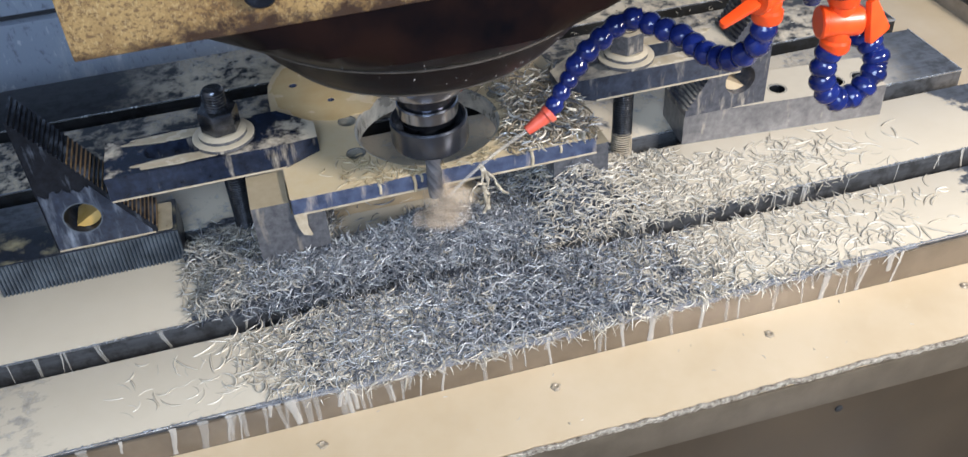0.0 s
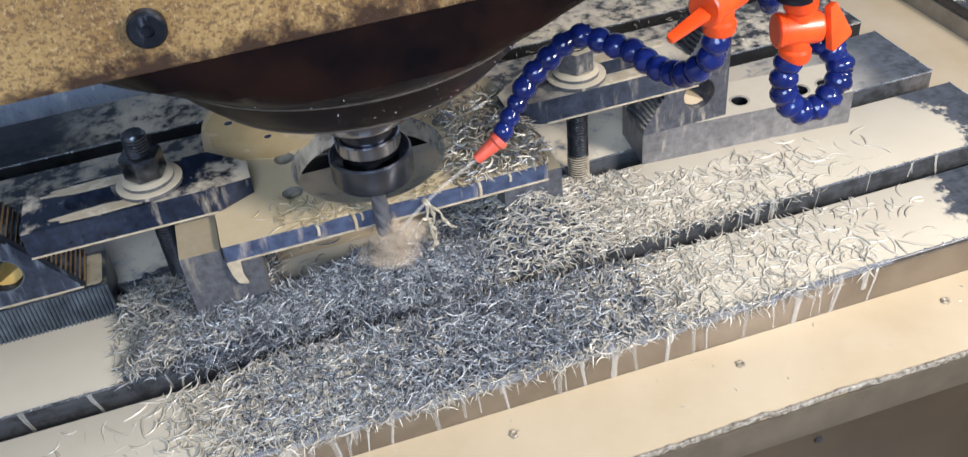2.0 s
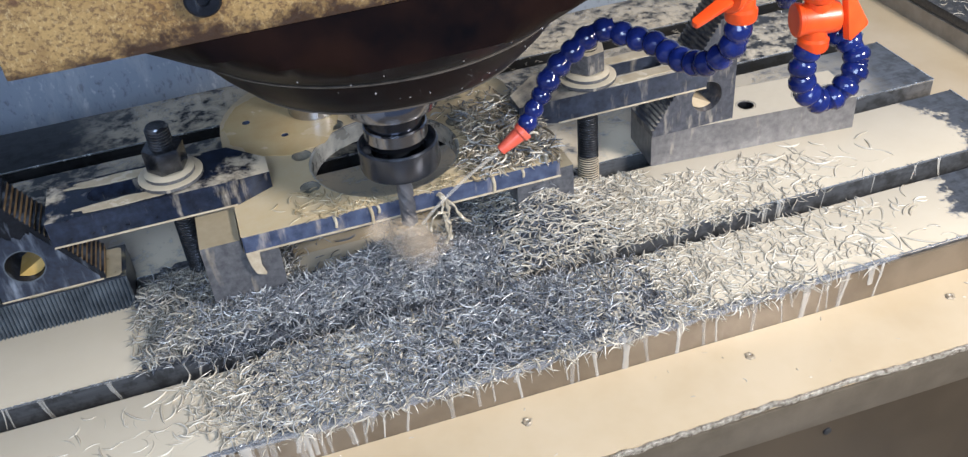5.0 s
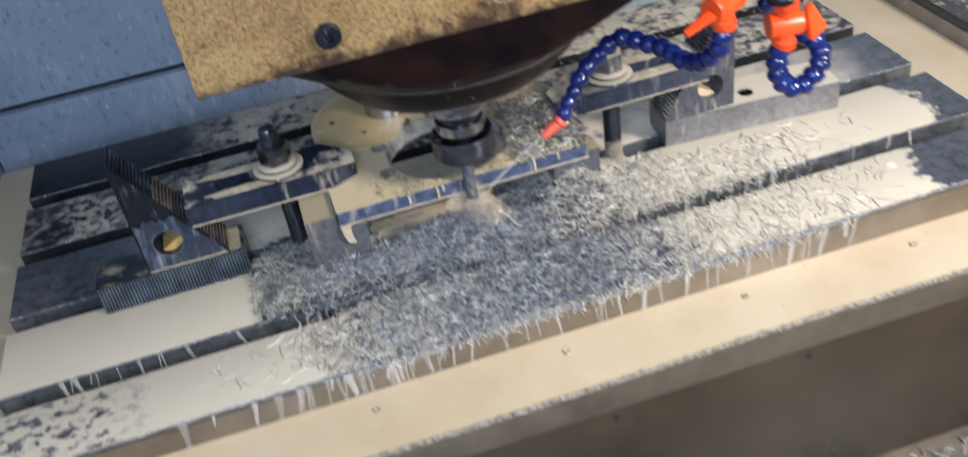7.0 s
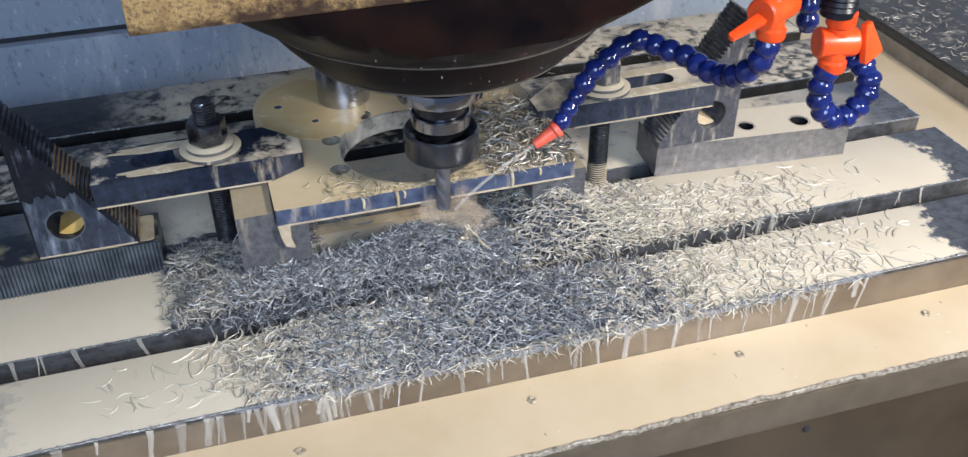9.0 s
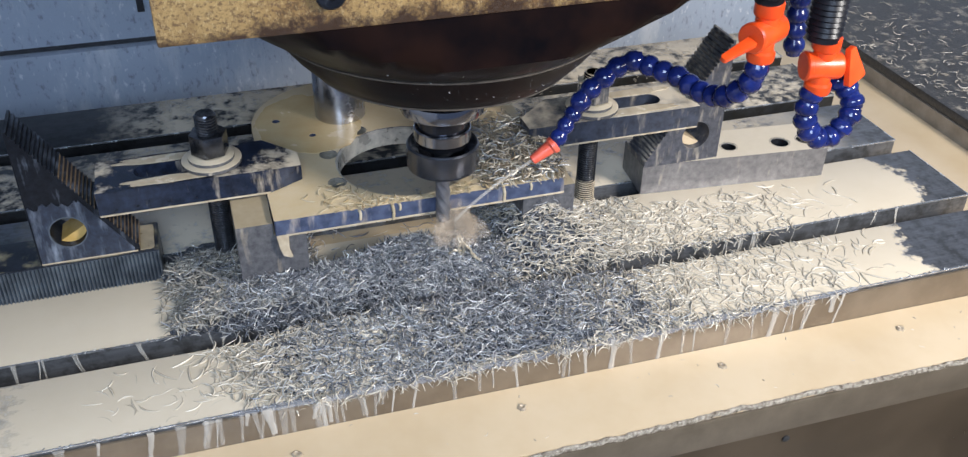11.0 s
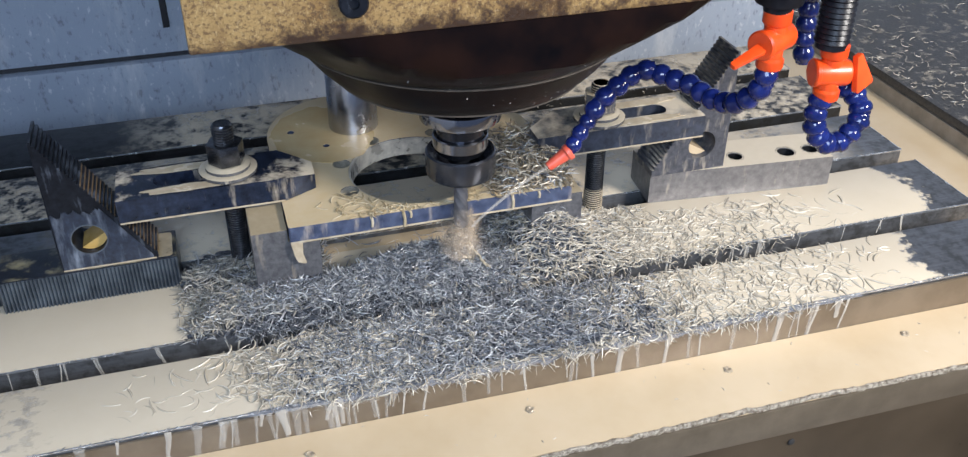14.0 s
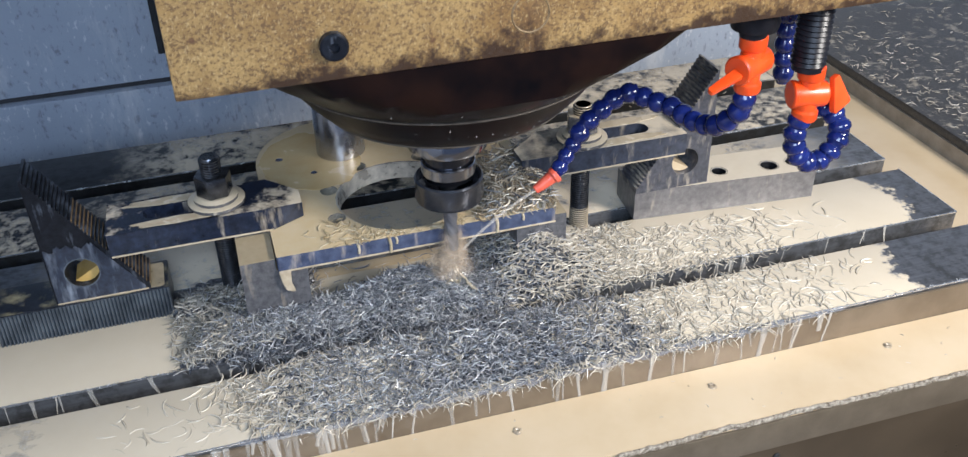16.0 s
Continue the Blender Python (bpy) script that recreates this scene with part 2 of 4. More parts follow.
BOSS_STEEL = plain("turned_steel", (0.36, 0.36, 0.38), (0.55, 0.55, 0.57), 1.0, 0.22, 40)
THREAD_DARK = plain("threaded_hole", (0.16, 0.15, 0.13), (0.34, 0.31, 0.25), 0.4, 0.35, 200)
CHROME = plain("polished_holder_steel", (0.24, 0.25, 0.29), (0.31, 0.32, 0.36), 1.0, 0.13, 12, 0.02)
DARK_CHROME = plain("dark_holder_steel", (0.03, 0.032, 0.04), (0.05, 0.053, 0.065), 0.9, 0.16, 12, 0.03)
NUT_STEEL = plain("collet_nut_steel", (0.075, 0.08, 0.098), (0.10, 0.108, 0.128), 0.9, 0.22, 12, 0.03)
# worn strip edge whose specular glint is painted in as pale patches
GLINT_EDGE = plain("worn_glint_edge", (0.26, 0.265, 0.275), (0.82, 0.83, 0.84), 0.8, 0.22, 70, 0.5)
MILL_STEEL = plain("cutter_steel", (0.13, 0.13, 0.145), (0.20, 0.20, 0.21), 0.7, 0.4, 60, 0.05)
# the reddish brown tone is a warm reflection put into the black
NOSE_BLACK = plain("spindle_nose_black", (0.0024, 0.0021, 0.0028), (0.011, 0.0052, 0.0040), 0.0, 0.3, 22, 0.03)
NOSE_BLACK.node_tree.nodes["Principled BSDF"].inputs["IOR"].default_value = 1.14
# grey highlight along the nose's ring lines, painted as a lighter tone
STREAK = plain("nose_ring_highlight", (0.06, 0.054, 0.05), (0.12, 0.105, 0.09), 0.4, 0.3, 80, 0.1)
PAINT = paint_material()
WALL = wall_material()
RING_BROWN = plain("worn_paint_ring", (0.10, 0.062, 0.028), (0.20, 0.13, 0.058), 0.0, 0.5, 200, 0.3)
SEAM = plain("dark_seam", (0.012, 0.013, 0.016), (0.03, 0.03, 0.034), 0.0, 0.5, 60)
TABLE_SIDE = plain("ground_table_side", (0.13, 0.098, 0.066), (0.205, 0.16, 0.112), 0.4, 0.28, 18, 0.08)
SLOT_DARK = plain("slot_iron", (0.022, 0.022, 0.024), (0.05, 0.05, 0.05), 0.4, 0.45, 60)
MILK = plain("milky_coolant", (0.485, 0.372, 0.232), (0.545, 0.432, 0.288), 0.0, 0.14, 9, 0.03, 0.24)
RIM = plain("grimy_tray_edge", (0.14, 0.11, 0.08), (0.62, 0.56, 0.46), 0.35, 0.16, 330, 0.8)
WET_BOLT = plain("coolant_covered_bolt", (0.26, 0.21, 0.15), (0.42, 0.345, 0.245), 0.1, 0.25, 300, 0.3)
HEM = plain("brown_grey_hem", (0.080, 0.064, 0.045), (0.125, 0.10, 0.072), 0.2, 0.3, 30, 0.15)
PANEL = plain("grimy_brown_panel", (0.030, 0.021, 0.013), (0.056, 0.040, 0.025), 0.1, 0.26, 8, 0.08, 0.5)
COVER = wetted("dark_cover_plate", (0.03, 0.03, 0.032), (0.085, 0.08, 0.075), 0.3, 0.34, 0.12, 0.0, scale=60, soft=0.12, bump=0.4)
WET_FLOOR = wetted("coolant_covered_floor", (0.03, 0.028, 0.025), (0.07, 0.062, 0.052), 0.1, 0.3, 0.5, 0.3, scale=16, soft=0.12, bump=0.4, tones=((0.13, 0.10, 0.068), (0.20, 0.16, 0.115)))
RISER = plain("grimy_riser", (0.22, 0.185, 0.14), (0.34, 0.285, 0.22), 0.2, 0.4, 40, 0.2)
BLACK_PLASTIC = plain("black_plastic", (0.004, 0.004, 0.006), (0.012, 0.012, 0.015), 0.0, 0.3, 60, 0.05)
BLACK_PLASTIC.node_tree.nodes["Principled BSDF"].inputs["Specular IOR Level"].default_value = 0.22
BLUE = plain("blue_hose_plastic", (0.005, 0.009, 0.055), (0.011, 0.020, 0.125), 0.0, 0.12, 60, 0.05)
ORANGE = plain("orange_valve_plastic", (0.56, 0.045, 0.006), (0.70, 0.075, 0.010), 0.0, 0.27, 50, 0.05)
RED = plain("red_nozzle_plastic", (0.52, 0.055, 0.028), (0.64, 0.12, 0.07), 0.0, 0.3, 70, 0.05)
# warm light on the step risers, put into their colour
LIT_STEP = plain("lit_step_bronze", (0.12, 0.075, 0.035), (0.30, 0.20, 0.10), 0.3, 0.35, 150, 0.1)
CHIP = chip_material("steel_chips", (0.10, 0.11, 0.135), (0.74, 0.735, 0.72), 0.5, 0.26)
CHIP_WET = chip_material("coolant_coated_chips", (0.42, 0.37, 0.29), (0.70, 0.63, 0.515), 0.1, 0.16)
CHIP_COAT = chip_material("plate_coated_chips", (0.38, 0.29, 0.16), (0.58, 0.49, 0.34), 0.0, 0.2)
CHIP_DULL = chip_material("dull_coated_chips", (0.22, 0.205, 0.175), (0.56, 0.52, 0.45), 0.15, 0.2)
CHIP_TAN = chip_material("tan_stained_chips", (0.20, 0.155, 0.10), (0.80, 0.71, 0.57), 0.25, 0.18)
# bed below the slivers: near-black colour gives the shade in their gaps
CHIP_BED = plain("shaded_chip_bed", (0.025, 0.027, 0.033), (0.12, 0.125, 0.14), 0.3, 0.4, 240, 1.0)
GOLD_MILK = plain("old_coolant", (0.42, 0.27, 0.08), (0.52, 0.35, 0.12), 0.0, 0.2, 60, 0.1)
OLD_FILM = plain("dried_coolant", (0.52, 0.365, 0.17), (0.59, 0.46, 0.26), 0.0, 0.22, 24, 0.08)
TANGLE = plain("wet_chip_string", (0.24, 0.20, 0.14), (0.52, 0.45, 0.34), 0.1, 0.22, 260, 0.3)
# coolant film for the base block, with the shade there mixed into its tan
SHADED_FILM = plain("shaded_coolant_film", (0.20, 0.165, 0.105), (0.31, 0.255, 0.165), 0.0, 0.25, 70, 0.1)
LIP = plain("gathered_coolant", (0.34, 0.275, 0.185), (0.47, 0.39, 0.28), 0.0, 0.18, 120, 0.1)
FILM = plain("lying_coolant", (0.36, 0.29, 0.185), (0.50, 0.42, 0.30), 0.0, 0.22, 60, 0.1)
DROPLET = clear_material("coolant_droplet", (0.40, 0.37, 0.35), 0.4, 0.05)
SPRAY = clear_material("coolant_spray", (0.80, 0.63, 0.45), 0.2, 0.3)
STREAK_MILK = clear_material("thin_coolant", (0.68, 0.64, 0.57), 0.21, 0.15)
MIST = clear_material("coolant_mist", (0.80, 0.64, 0.47), 0.085, 0.4)
GREY_FILM = clear_material("grey_chip_film", (0.30, 0.31, 0.34), 0.5, 0.25)
STREAK_THICK = clear_material("running_coolant", (0.68, 0.63, 0.55), 0.4, 0.15)
JET = clear_material("coolant_jet", (0.74, 0.66, 0.55), 0.22, 0.12)
STRIP_1 = strip_material("front_strip_film", -0.50, 0.345, 2.0, holes=-0.315)
STRIP_2 = strip_material("second_strip_film", -0.46, 0.412, 2.0)
STRIP_3 = strip_material("third_strip_film", -0.33, 0.42, 0.66, 0.06, dark=1.1, fade=9.0)
# the two rear strips are the same iron with shade put into its colour
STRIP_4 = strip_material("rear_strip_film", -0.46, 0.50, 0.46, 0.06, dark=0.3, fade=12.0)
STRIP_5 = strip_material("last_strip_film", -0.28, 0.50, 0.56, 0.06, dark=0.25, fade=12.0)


# ---- building tools ----
def smooth_by_angle(me, degrees=35):
    bm = bmesh.new()
    bm.from_mesh(me)
    for f in bm.faces:
        f.smooth = True
    for e in bm.edges:
        e.smooth = len(e.link_faces) == 2 and e.calc_face_angle(0) < radians(degrees)
    bm.to_mesh(me)
    bm.free()


def part(name, bm, mat, parent=None, label=""):
    me = bpy.data.meshes.new(name)
    bm.to_mesh(me)
    bm.free()
    smooth_by_angle(me)
    me.materials.append(mat)
    ob = new(name, me)
    if parent is not None:
        ob.parent = parent
    return tagged(ob, label)


def thing(name, place, label, category, group="", kind="", turn=0.0):
    ob = new(name)
    ob.empty_display_size = 0.02
    ob.matrix_world = pose(*place, 0, 0, turn)
    return tagged(ob, label, category, group, kind)


def bevel(bm, width, segments=2, angle=30):
    edges = [e for e in bm.edges if len(e.link_faces) == 2 and e.calc_face_angle(0) > radians(angle)]
    bmesh.ops.bevel(bm, geom=edges, offset=width, segments=segments, affect="EDGES", profile=0.6)
    return bm


def box(x0, x1, y0, y1, z0, z1, edge=0.0):
    bm = bmesh.new()
    bmesh.ops.create_cube(bm, size=1.0, matrix=Matrix.LocRotScale(((x0 + x1) / 2, (y0 + y1) / 2, (z0 + z1) / 2), None, (x1 - x0, y1 - y0, z1 - z0)))
    return bevel(bm, edge) if edge else bm


def lathe(profile, steps=48, centre=(0, 0)):
    """Turn (radius, height) pairs round the upright axis."""
    bm = bmesh.new()
    rings = []
    for r, z in profile:
        if r < 1e-6:
            rings.append([bm.verts.new((centre[0], centre[1], z))])
        else:
            rings.append([bm.verts.new((centre[0] + r * math.cos(math.tau * i / steps), centre[1] + r * math.sin(math.tau * i / steps), z)) for i in range(steps)])
    for a, b in zip(rings, rings[1:]):
        for i in range(steps):
            j = (i + 1) % steps
            if len(a) == 1 and len(b) == 1:
                break
            if len(a) == 1:
                bm.faces.new((a[0], b[j], b[i]))
            elif len(b) == 1:
                bm.faces.new((a[i], a[j], b[0]))
            else:
                bm.faces.new((a[i], a[j], b[j], b[i]))
    bmesh.ops.recalc_face_normals(bm, faces=bm.faces)
    return bm


def prism(outline, low, high, axis="z", holes=()):
    """Extrude an outline of (u, v) pairs, with round holes (u, v, r), along an axis; u, v are x, y for z and x, z for y."""
    bm = bmesh.new()

    def at(u, v, w):
        return (u, v, w) if axis == "z" else (u, w, v)

    loops = [list(outline)] + [[(u + r * math.cos(math.tau * i / 32), v + r * math.sin(math.tau * i / 32)) for i in range(32)] for u, v, r in holes]
    edges = []
    for w in (low, high):
        level = []
        for loop in loops:
            vs = [bm.verts.new(at(u, v, w)) for u, v in loop]
            level += [bm.edges.new((a, b)) for a, b in zip(vs, vs[1:] + vs[:1])]
        edges.append(level)
        bmesh.ops.triangle_fill(bm, use_beauty=True, use_dissolve=False, edges=level)
    for a, b in zip(*edges):
        bm.faces.new((a.verts[0], a.verts[1], b.verts[1], b.verts[0]))
    bmesh.ops.recalc_face_normals(bm, faces=bm.faces)
    return bm


def merge(*bms):
    out = bmesh.new()
    for b in bms:
        me = bpy.data.meshes.new("joined")
        b.to_mesh(me)
        out.from_mesh(me)
        bpy.data.meshes.remove(me)
        b.free()
    return out


def moved(bm, m):
    bmesh.ops.transform(bm, matrix=m, verts=bm.verts)
    return bm


def thread(r, z0, z1, pitch, steps=24):
    """A stud with thread rings."""
    prof = [(0, z0), (r * 0.86, z0)]
    z = z0
    while z < z1 - pitch:
        prof += [(r, z + pitch * 0.35), (r, z + pitch * 0.55), (r * 0.87, z + pitch * 0.95)]
        z += pitch
    prof += [(r * 0.8, z1), (0, z1)]
    return lathe(prof, steps)


def tube(points, radius, steps=10):
    """A round rod along a smooth line through a few points."""
    pts = [Vector(p) for p in points]
    line = []
    for i in range(len(pts) - 1):
        p0, p1, p2, p3 = pts[max(i - 1, 0)], pts[i], pts[i + 1], pts[min(i + 2, len(pts) - 1)]
        for k in range(6):
            t = k / 6
            line.append(0.5 * (2 * p1 + (p2 - p0) * t + (2 * p0 - 5 * p1 + 4 * p2 - p3) * t * t + (3 * p1 - p0 - 3 * p2 + p3) * t ** 3))
    line.append(pts[-1])
    bm = bmesh.new()
    rings = []
    for i, p in enumerate(line):
        d = (line[min(i + 1, len(line) - 1)] - line[max(i - 1, 0)]).normalized()
        q = d.to_track_quat("Z", "Y")
        rings.append([bm.verts.new(p + q @ Vector((radius * math.cos(math.tau * k / steps), radius * math.sin(math.tau * k / steps), 0))) for k in range(steps)])
    for a, b in zip(rings, rings[1:]):
        for k in range(steps):
            j = (k + 1) % steps
            bm.faces.new((a[k], a[j], b[j], b[k]))
    bm.faces.new(rings[0][::-1])
    bm.faces.new(rings[-1])
    bmesh.ops.recalc_face_normals(bm, faces=bm.faces)
    return bm, line


RIDING = []  # what rides on the moving table


def riding(ob):
    RIDING.append(ob)
    return ob


# ---- machine table and tray ----
TX0, TX1 = -0.437, 0.446
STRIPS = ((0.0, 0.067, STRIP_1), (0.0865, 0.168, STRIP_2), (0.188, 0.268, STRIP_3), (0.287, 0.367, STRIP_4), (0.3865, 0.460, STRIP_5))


def streak(parent, x, y, w, length, sway, mat):
    """A run of coolant down an upright face: wide where it leaves the edge, thin in the middle, a drop at its foot."""
    bm, _ = tube([(x, 0, 0.0002), (x + sway * 0.3, 0, -length * 0.35), (x + sway, 0, -length * 0.75), (x + sway * 1.2, 0, -length)], w, 10)
    for v in bm.verts:
        f = min(1.0, max(0.0, -v.co.z / length))
        mid = x + sway * 1.2 * f
        v.co.x = mid + (v.co.x - mid) * (1.5 - 1.6 * f + 1.0 * f * f) * (1 + 0.25 * noise.noise((x * 900, v.co.z * 300, 0)))
        v.co.y *= 0.3
    part("coolant_streak", moved(bm, Matrix.Translation((0, y, 0))), mat, parent)


def machine_table():
    t = riding(thing("machine_table", (0, 0, 0), "ground iron machine table with T-slots under milky coolant", "machine table", kind="structure"))
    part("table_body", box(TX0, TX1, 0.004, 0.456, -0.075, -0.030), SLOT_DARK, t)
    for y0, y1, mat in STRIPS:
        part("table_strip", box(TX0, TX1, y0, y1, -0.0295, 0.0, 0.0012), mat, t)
        part("strip_edge", box(TX0, TX1, y0 - 0.0003, y0 + 0.0006, -0.0009, 0.0003), GLINT_EDGE, t, "worn edge of the strip, coloured bright for its glint")
        part("strip_edge", box(TX1 - 0.0006, TX1 + 0.0003, y0 + 0.0007, y1, -0.0009, 0.0003), GLINT_EDGE, t)
    part("table_front_face", box(TX0, TX1, -0.0025, -0.0003, -0.045, -0.0025, 0.0006), TABLE_SIDE, t, "brownish ground front edge of the table")
    ring = [(0.0 + 0.5 * math.copysign(abs(math.cos(math.tau * i / 64)) ** 0.3, math.cos(math.tau * i / 64)), math.copysign(abs(math.sin(math.tau * i / 64)) ** 0.2, math.sin(math.tau * i / 64))) for i in range(64)]
    part("slot_coolant", prism([(-0.032 + 0.215 * u + 0.004 * noise.noise((u * 9, v, 2)), 0.178 + 0.0098 * v) for u, v in ring], -0.0290, -0.0045), MILK, t, "coolant standing in the slot under the plate")
    rng = random.Random(5)
    for i in range(62):
        x = rng.uniform(-0.30, 0.26) if i < 38 else rng.uniform(-0.21, -0.09) if i < 54 else rng.uniform(0.0, 0.22)
        w, length, sway = rng.choice((0.0006, 0.0009, 0.0012, 0.0016, 0.0024)), rng.choice((0.010, 0.016, 0.022, 0.028, 0.031, 0.031)), rng.uniform(-0.0035, 0.0025)
        streak(t, x, -0.0027, w, length, sway, STREAK_MILK if rng.random() < 0.72 else STREAK_THICK)
    for i in range(7):
        x, w, length, sway = rng.uniform(-0.42, -0.14), rng.uniform(0.0009, 0.0018), rng.uniform(0.016, 0.027), rng.uniform(-0.006, 0.006)
        streak(t, x, 0.0861, w, length, sway, STREAK_THICK if i % 2 else STREAK_MILK)
    n = 260
    skirt = bmesh.new()
    top, low, back = [], [], []
    for k in range(n + 1):
        x = -0.19 + 0.46 * k / n
        drop = (0.0022 + 0.0040 * (0.5 + noise.noise((k * 0.16, 1, 0))) + 0.003 * noise.noise((k * 0.6, 3, 0))) * min(1.0, 6 * k / n, 4 * (n - k) / n)
        top.append(skirt.verts.new((x, -0.0030, 0.0002)))
        low.append(skirt.verts.new((x, -0.0030, -max(drop, 0.0001))))
        back.append(skirt.verts.new((x, 0.0015, 0.0003)))
    for k in range(n):
        skirt.faces.new((top[k], low[k], low[k + 1], top[k + 1]))
        skirt.faces.new((back[k], top[k], top[k + 1], back[k + 1]))
    part("chip_skirt", skirt, GREY_FILM, t, "grey film of fine chips over the table's edge")
    for i in range(44):
        x = rng.uniform(-0.42, 0.42) if i < 24 else rng.uniform(0.05, 0.33)
        w, length, sway = rng.choice((0.0004, 0.0006, 0.0009, 0.0013)), rng.uniform(0.010, 0.028), rng.uniform(-0.003, 0.003)
        streak(t, x, 0.0862, w, length, sway, STREAK_MILK if rng.random() < 0.6 else STREAK_THICK)


def coolant_tray():
    t = riding(thing("coolant_tray", (0, 0, -0.0265), "shallow tray round the table filled with milky coolant", "tray"))
    t.matrix_world = pose(0, 0, -0.0265, 0, 0.55, 0)
    part("coolant_surface", box(-0.485, 0.548, -0.0640, -0.0028, -0.004, 0.0005), MILK, t, "cream coolant lying in the front channel")
    part("coolant_surface", box(TX1 + 0.001, 0.548, -0.0024, 0.50, -0.004, 0.0002), MILK, t)
    part("coolant_surface", box(-0.485, TX0 - 0.001, -0.0024, 0.50, -0.004, 0.0002), MILK, t)
    bm = box(-0.485, 0.62, -0.0672, -0.0650, -0.0028, 0.0010, 0.0005)
    bmesh.ops.subdivide_edges(bm, edges=[e for e in bm.edges if e.calc_length() > 0.5], cuts=260)
    for v in bm.verts:
        v.co.y += 0.0016 * noise.noise((v.co.x * 28, 0, 3)) + 0.0012 * noise.noise((v.co.x * 160, 2, 0)) + 0.0020 * math.exp(-((v.co.x - 0.16) / 0.10) ** 2)
        v.co.z += 0.0014 * noise.noise((v.co.x * 110, 5, 1))
    part("tray_rim", bm, RIM, t, "grimy metal rim crusted with fine chips")
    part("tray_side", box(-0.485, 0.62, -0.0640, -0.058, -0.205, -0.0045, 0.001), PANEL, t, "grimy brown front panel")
    part("hem", box(-0.485, 0.62, -0.0668, -0.0644, -0.030, -0.0032, 0.0008), HEM, t)
    for x in (-0.3085, -0.1555, -0.0035, 0.1490, 0.3010):
        bm = lathe([(0, 0.0030), (0.0012, 0.0030), (0.0018, 0.0036), (0.0030, 0.0032), (0.0038, 0.0012), (0.0038, -0.002), (0, -0.002)], 20)
        for v in bm.verts:
            v.co *= 1 + 0.25 * noise.noise((v.co.x * 400 + x * 90, v.co.y * 400, 2))
        part("bolt_head", moved(bm, Matrix.Translation((x, -0.0228, -0.0018))), WET_BOLT, t)
    for x in (-0.25, 0.02, 0.185, 0.36):
        bm = lathe([(0, 0.0), (0.0028, 0.0), (0.0028, 0.001), (0.0015, 0.0016), (0, 0.0016)], 14)
        part("panel_screw", moved(bm, pose(x, -0.0640, -0.042, 90, 0, 0)), SLOT_DARK, t)


def right_cover():
    c = riding(thing("cover_plate", (0.548, 0, 0), "dark cover plate strewn with chips beside the tray", "machine cover"))
    part("plate", box(0.0005, 0.75, -0.055, 0.578, -0.014, -0.004, 0.0015), COVER, c)
    part("riser", box(-0.001, 0.003, -0.055, 0.578, -0.055, -0.0145), RISER, c)


# ---- enclosure ----
def enclosure():
    w = tagged(new("wall_back"), "blue-grey sheet metal back wall with a dark seam", "wall", kind="structure")
    part("upper_sheet", box(-0.52, 1.6, 0.590, 0.602, 0.0155, 1.5), WALL, w)
    part("lower_sheet", box(-0.52, 1.6, 0.580, 0.602, -0.24, 0.0095, 0.002), WALL, w)
    part("joint", box(-0.2508, -0.2436, 0.5868, 0.5897, 0.045, 1.4995, 0.0008), SEAM, w, "dark upright joint strip")
    part("seam", box(-0.52, 1.6, 0.592, 0.601, 0.0096, 0.0154), SEAM, w)
    s = tagged(new("wall_side"), "blue-grey sheet metal side wall", "wall", kind="structure")
    part("sheet", box(-0.532, -0.5205, -0.80, 0.602, -0.24, 1.5), WALL, s)
    # right wall and ceiling are unseen, added for reflections and to limit world light
    s = tagged(new("wall_right"), "unseen grey side wall added to close the enclosure for reflections", "wall", kind="structure")
    part("sheet", box(1.6005, 1.612, -0.80, 0.602, -0.24, 1.5), WALL, s)
    tagged(part("ceiling", box(-0.532, 1.612, -0.80, 0.602, 1.5005, 1.512), WALL), "unseen grey ceiling added to close the enclosure for reflections", "ceiling", kind="structure")
    tagged(part("floor", box(-0.532, 1.6, -0.80, 0.579, -0.262, -0.242), WET_FLOOR), "machine floor under the table", "floor", kind="structure")


# ---- workpiece and clamps ----
WZ0, WZ1 = 0.0545, 0.0675
BORE = (-0.0362, 0.1675, 0.0530)


def rounded(outline, radii, steps=8):
    """Round the corners of an outline."""
    out, n = [], len(outline)
    for i in range(n):
        p, a, b, r = Vector(outline[i]), Vector(outline[i - 1]), Vector(outline[(i + 1) % n]), radii[i]
        if r <= 0:
            out.append(tuple(p))
            continue
        u, v = (a - p).normalized(), (b - p).normalized()
        half = u.angle(v) / 2
        d = r / math.tan(half)
        c = p + (u + v).normalized() * (r / math.sin(half))
        s, e = p + u * d - c, p + v * d - c
        turn = math.atan2(s.x * e.y - s.y * e.x, s.dot(e))
        for k in range(steps + 1):
            q = Matrix.Rotation(turn * k / steps, 2) @ s
            out.append(tuple(c + q))
    return out


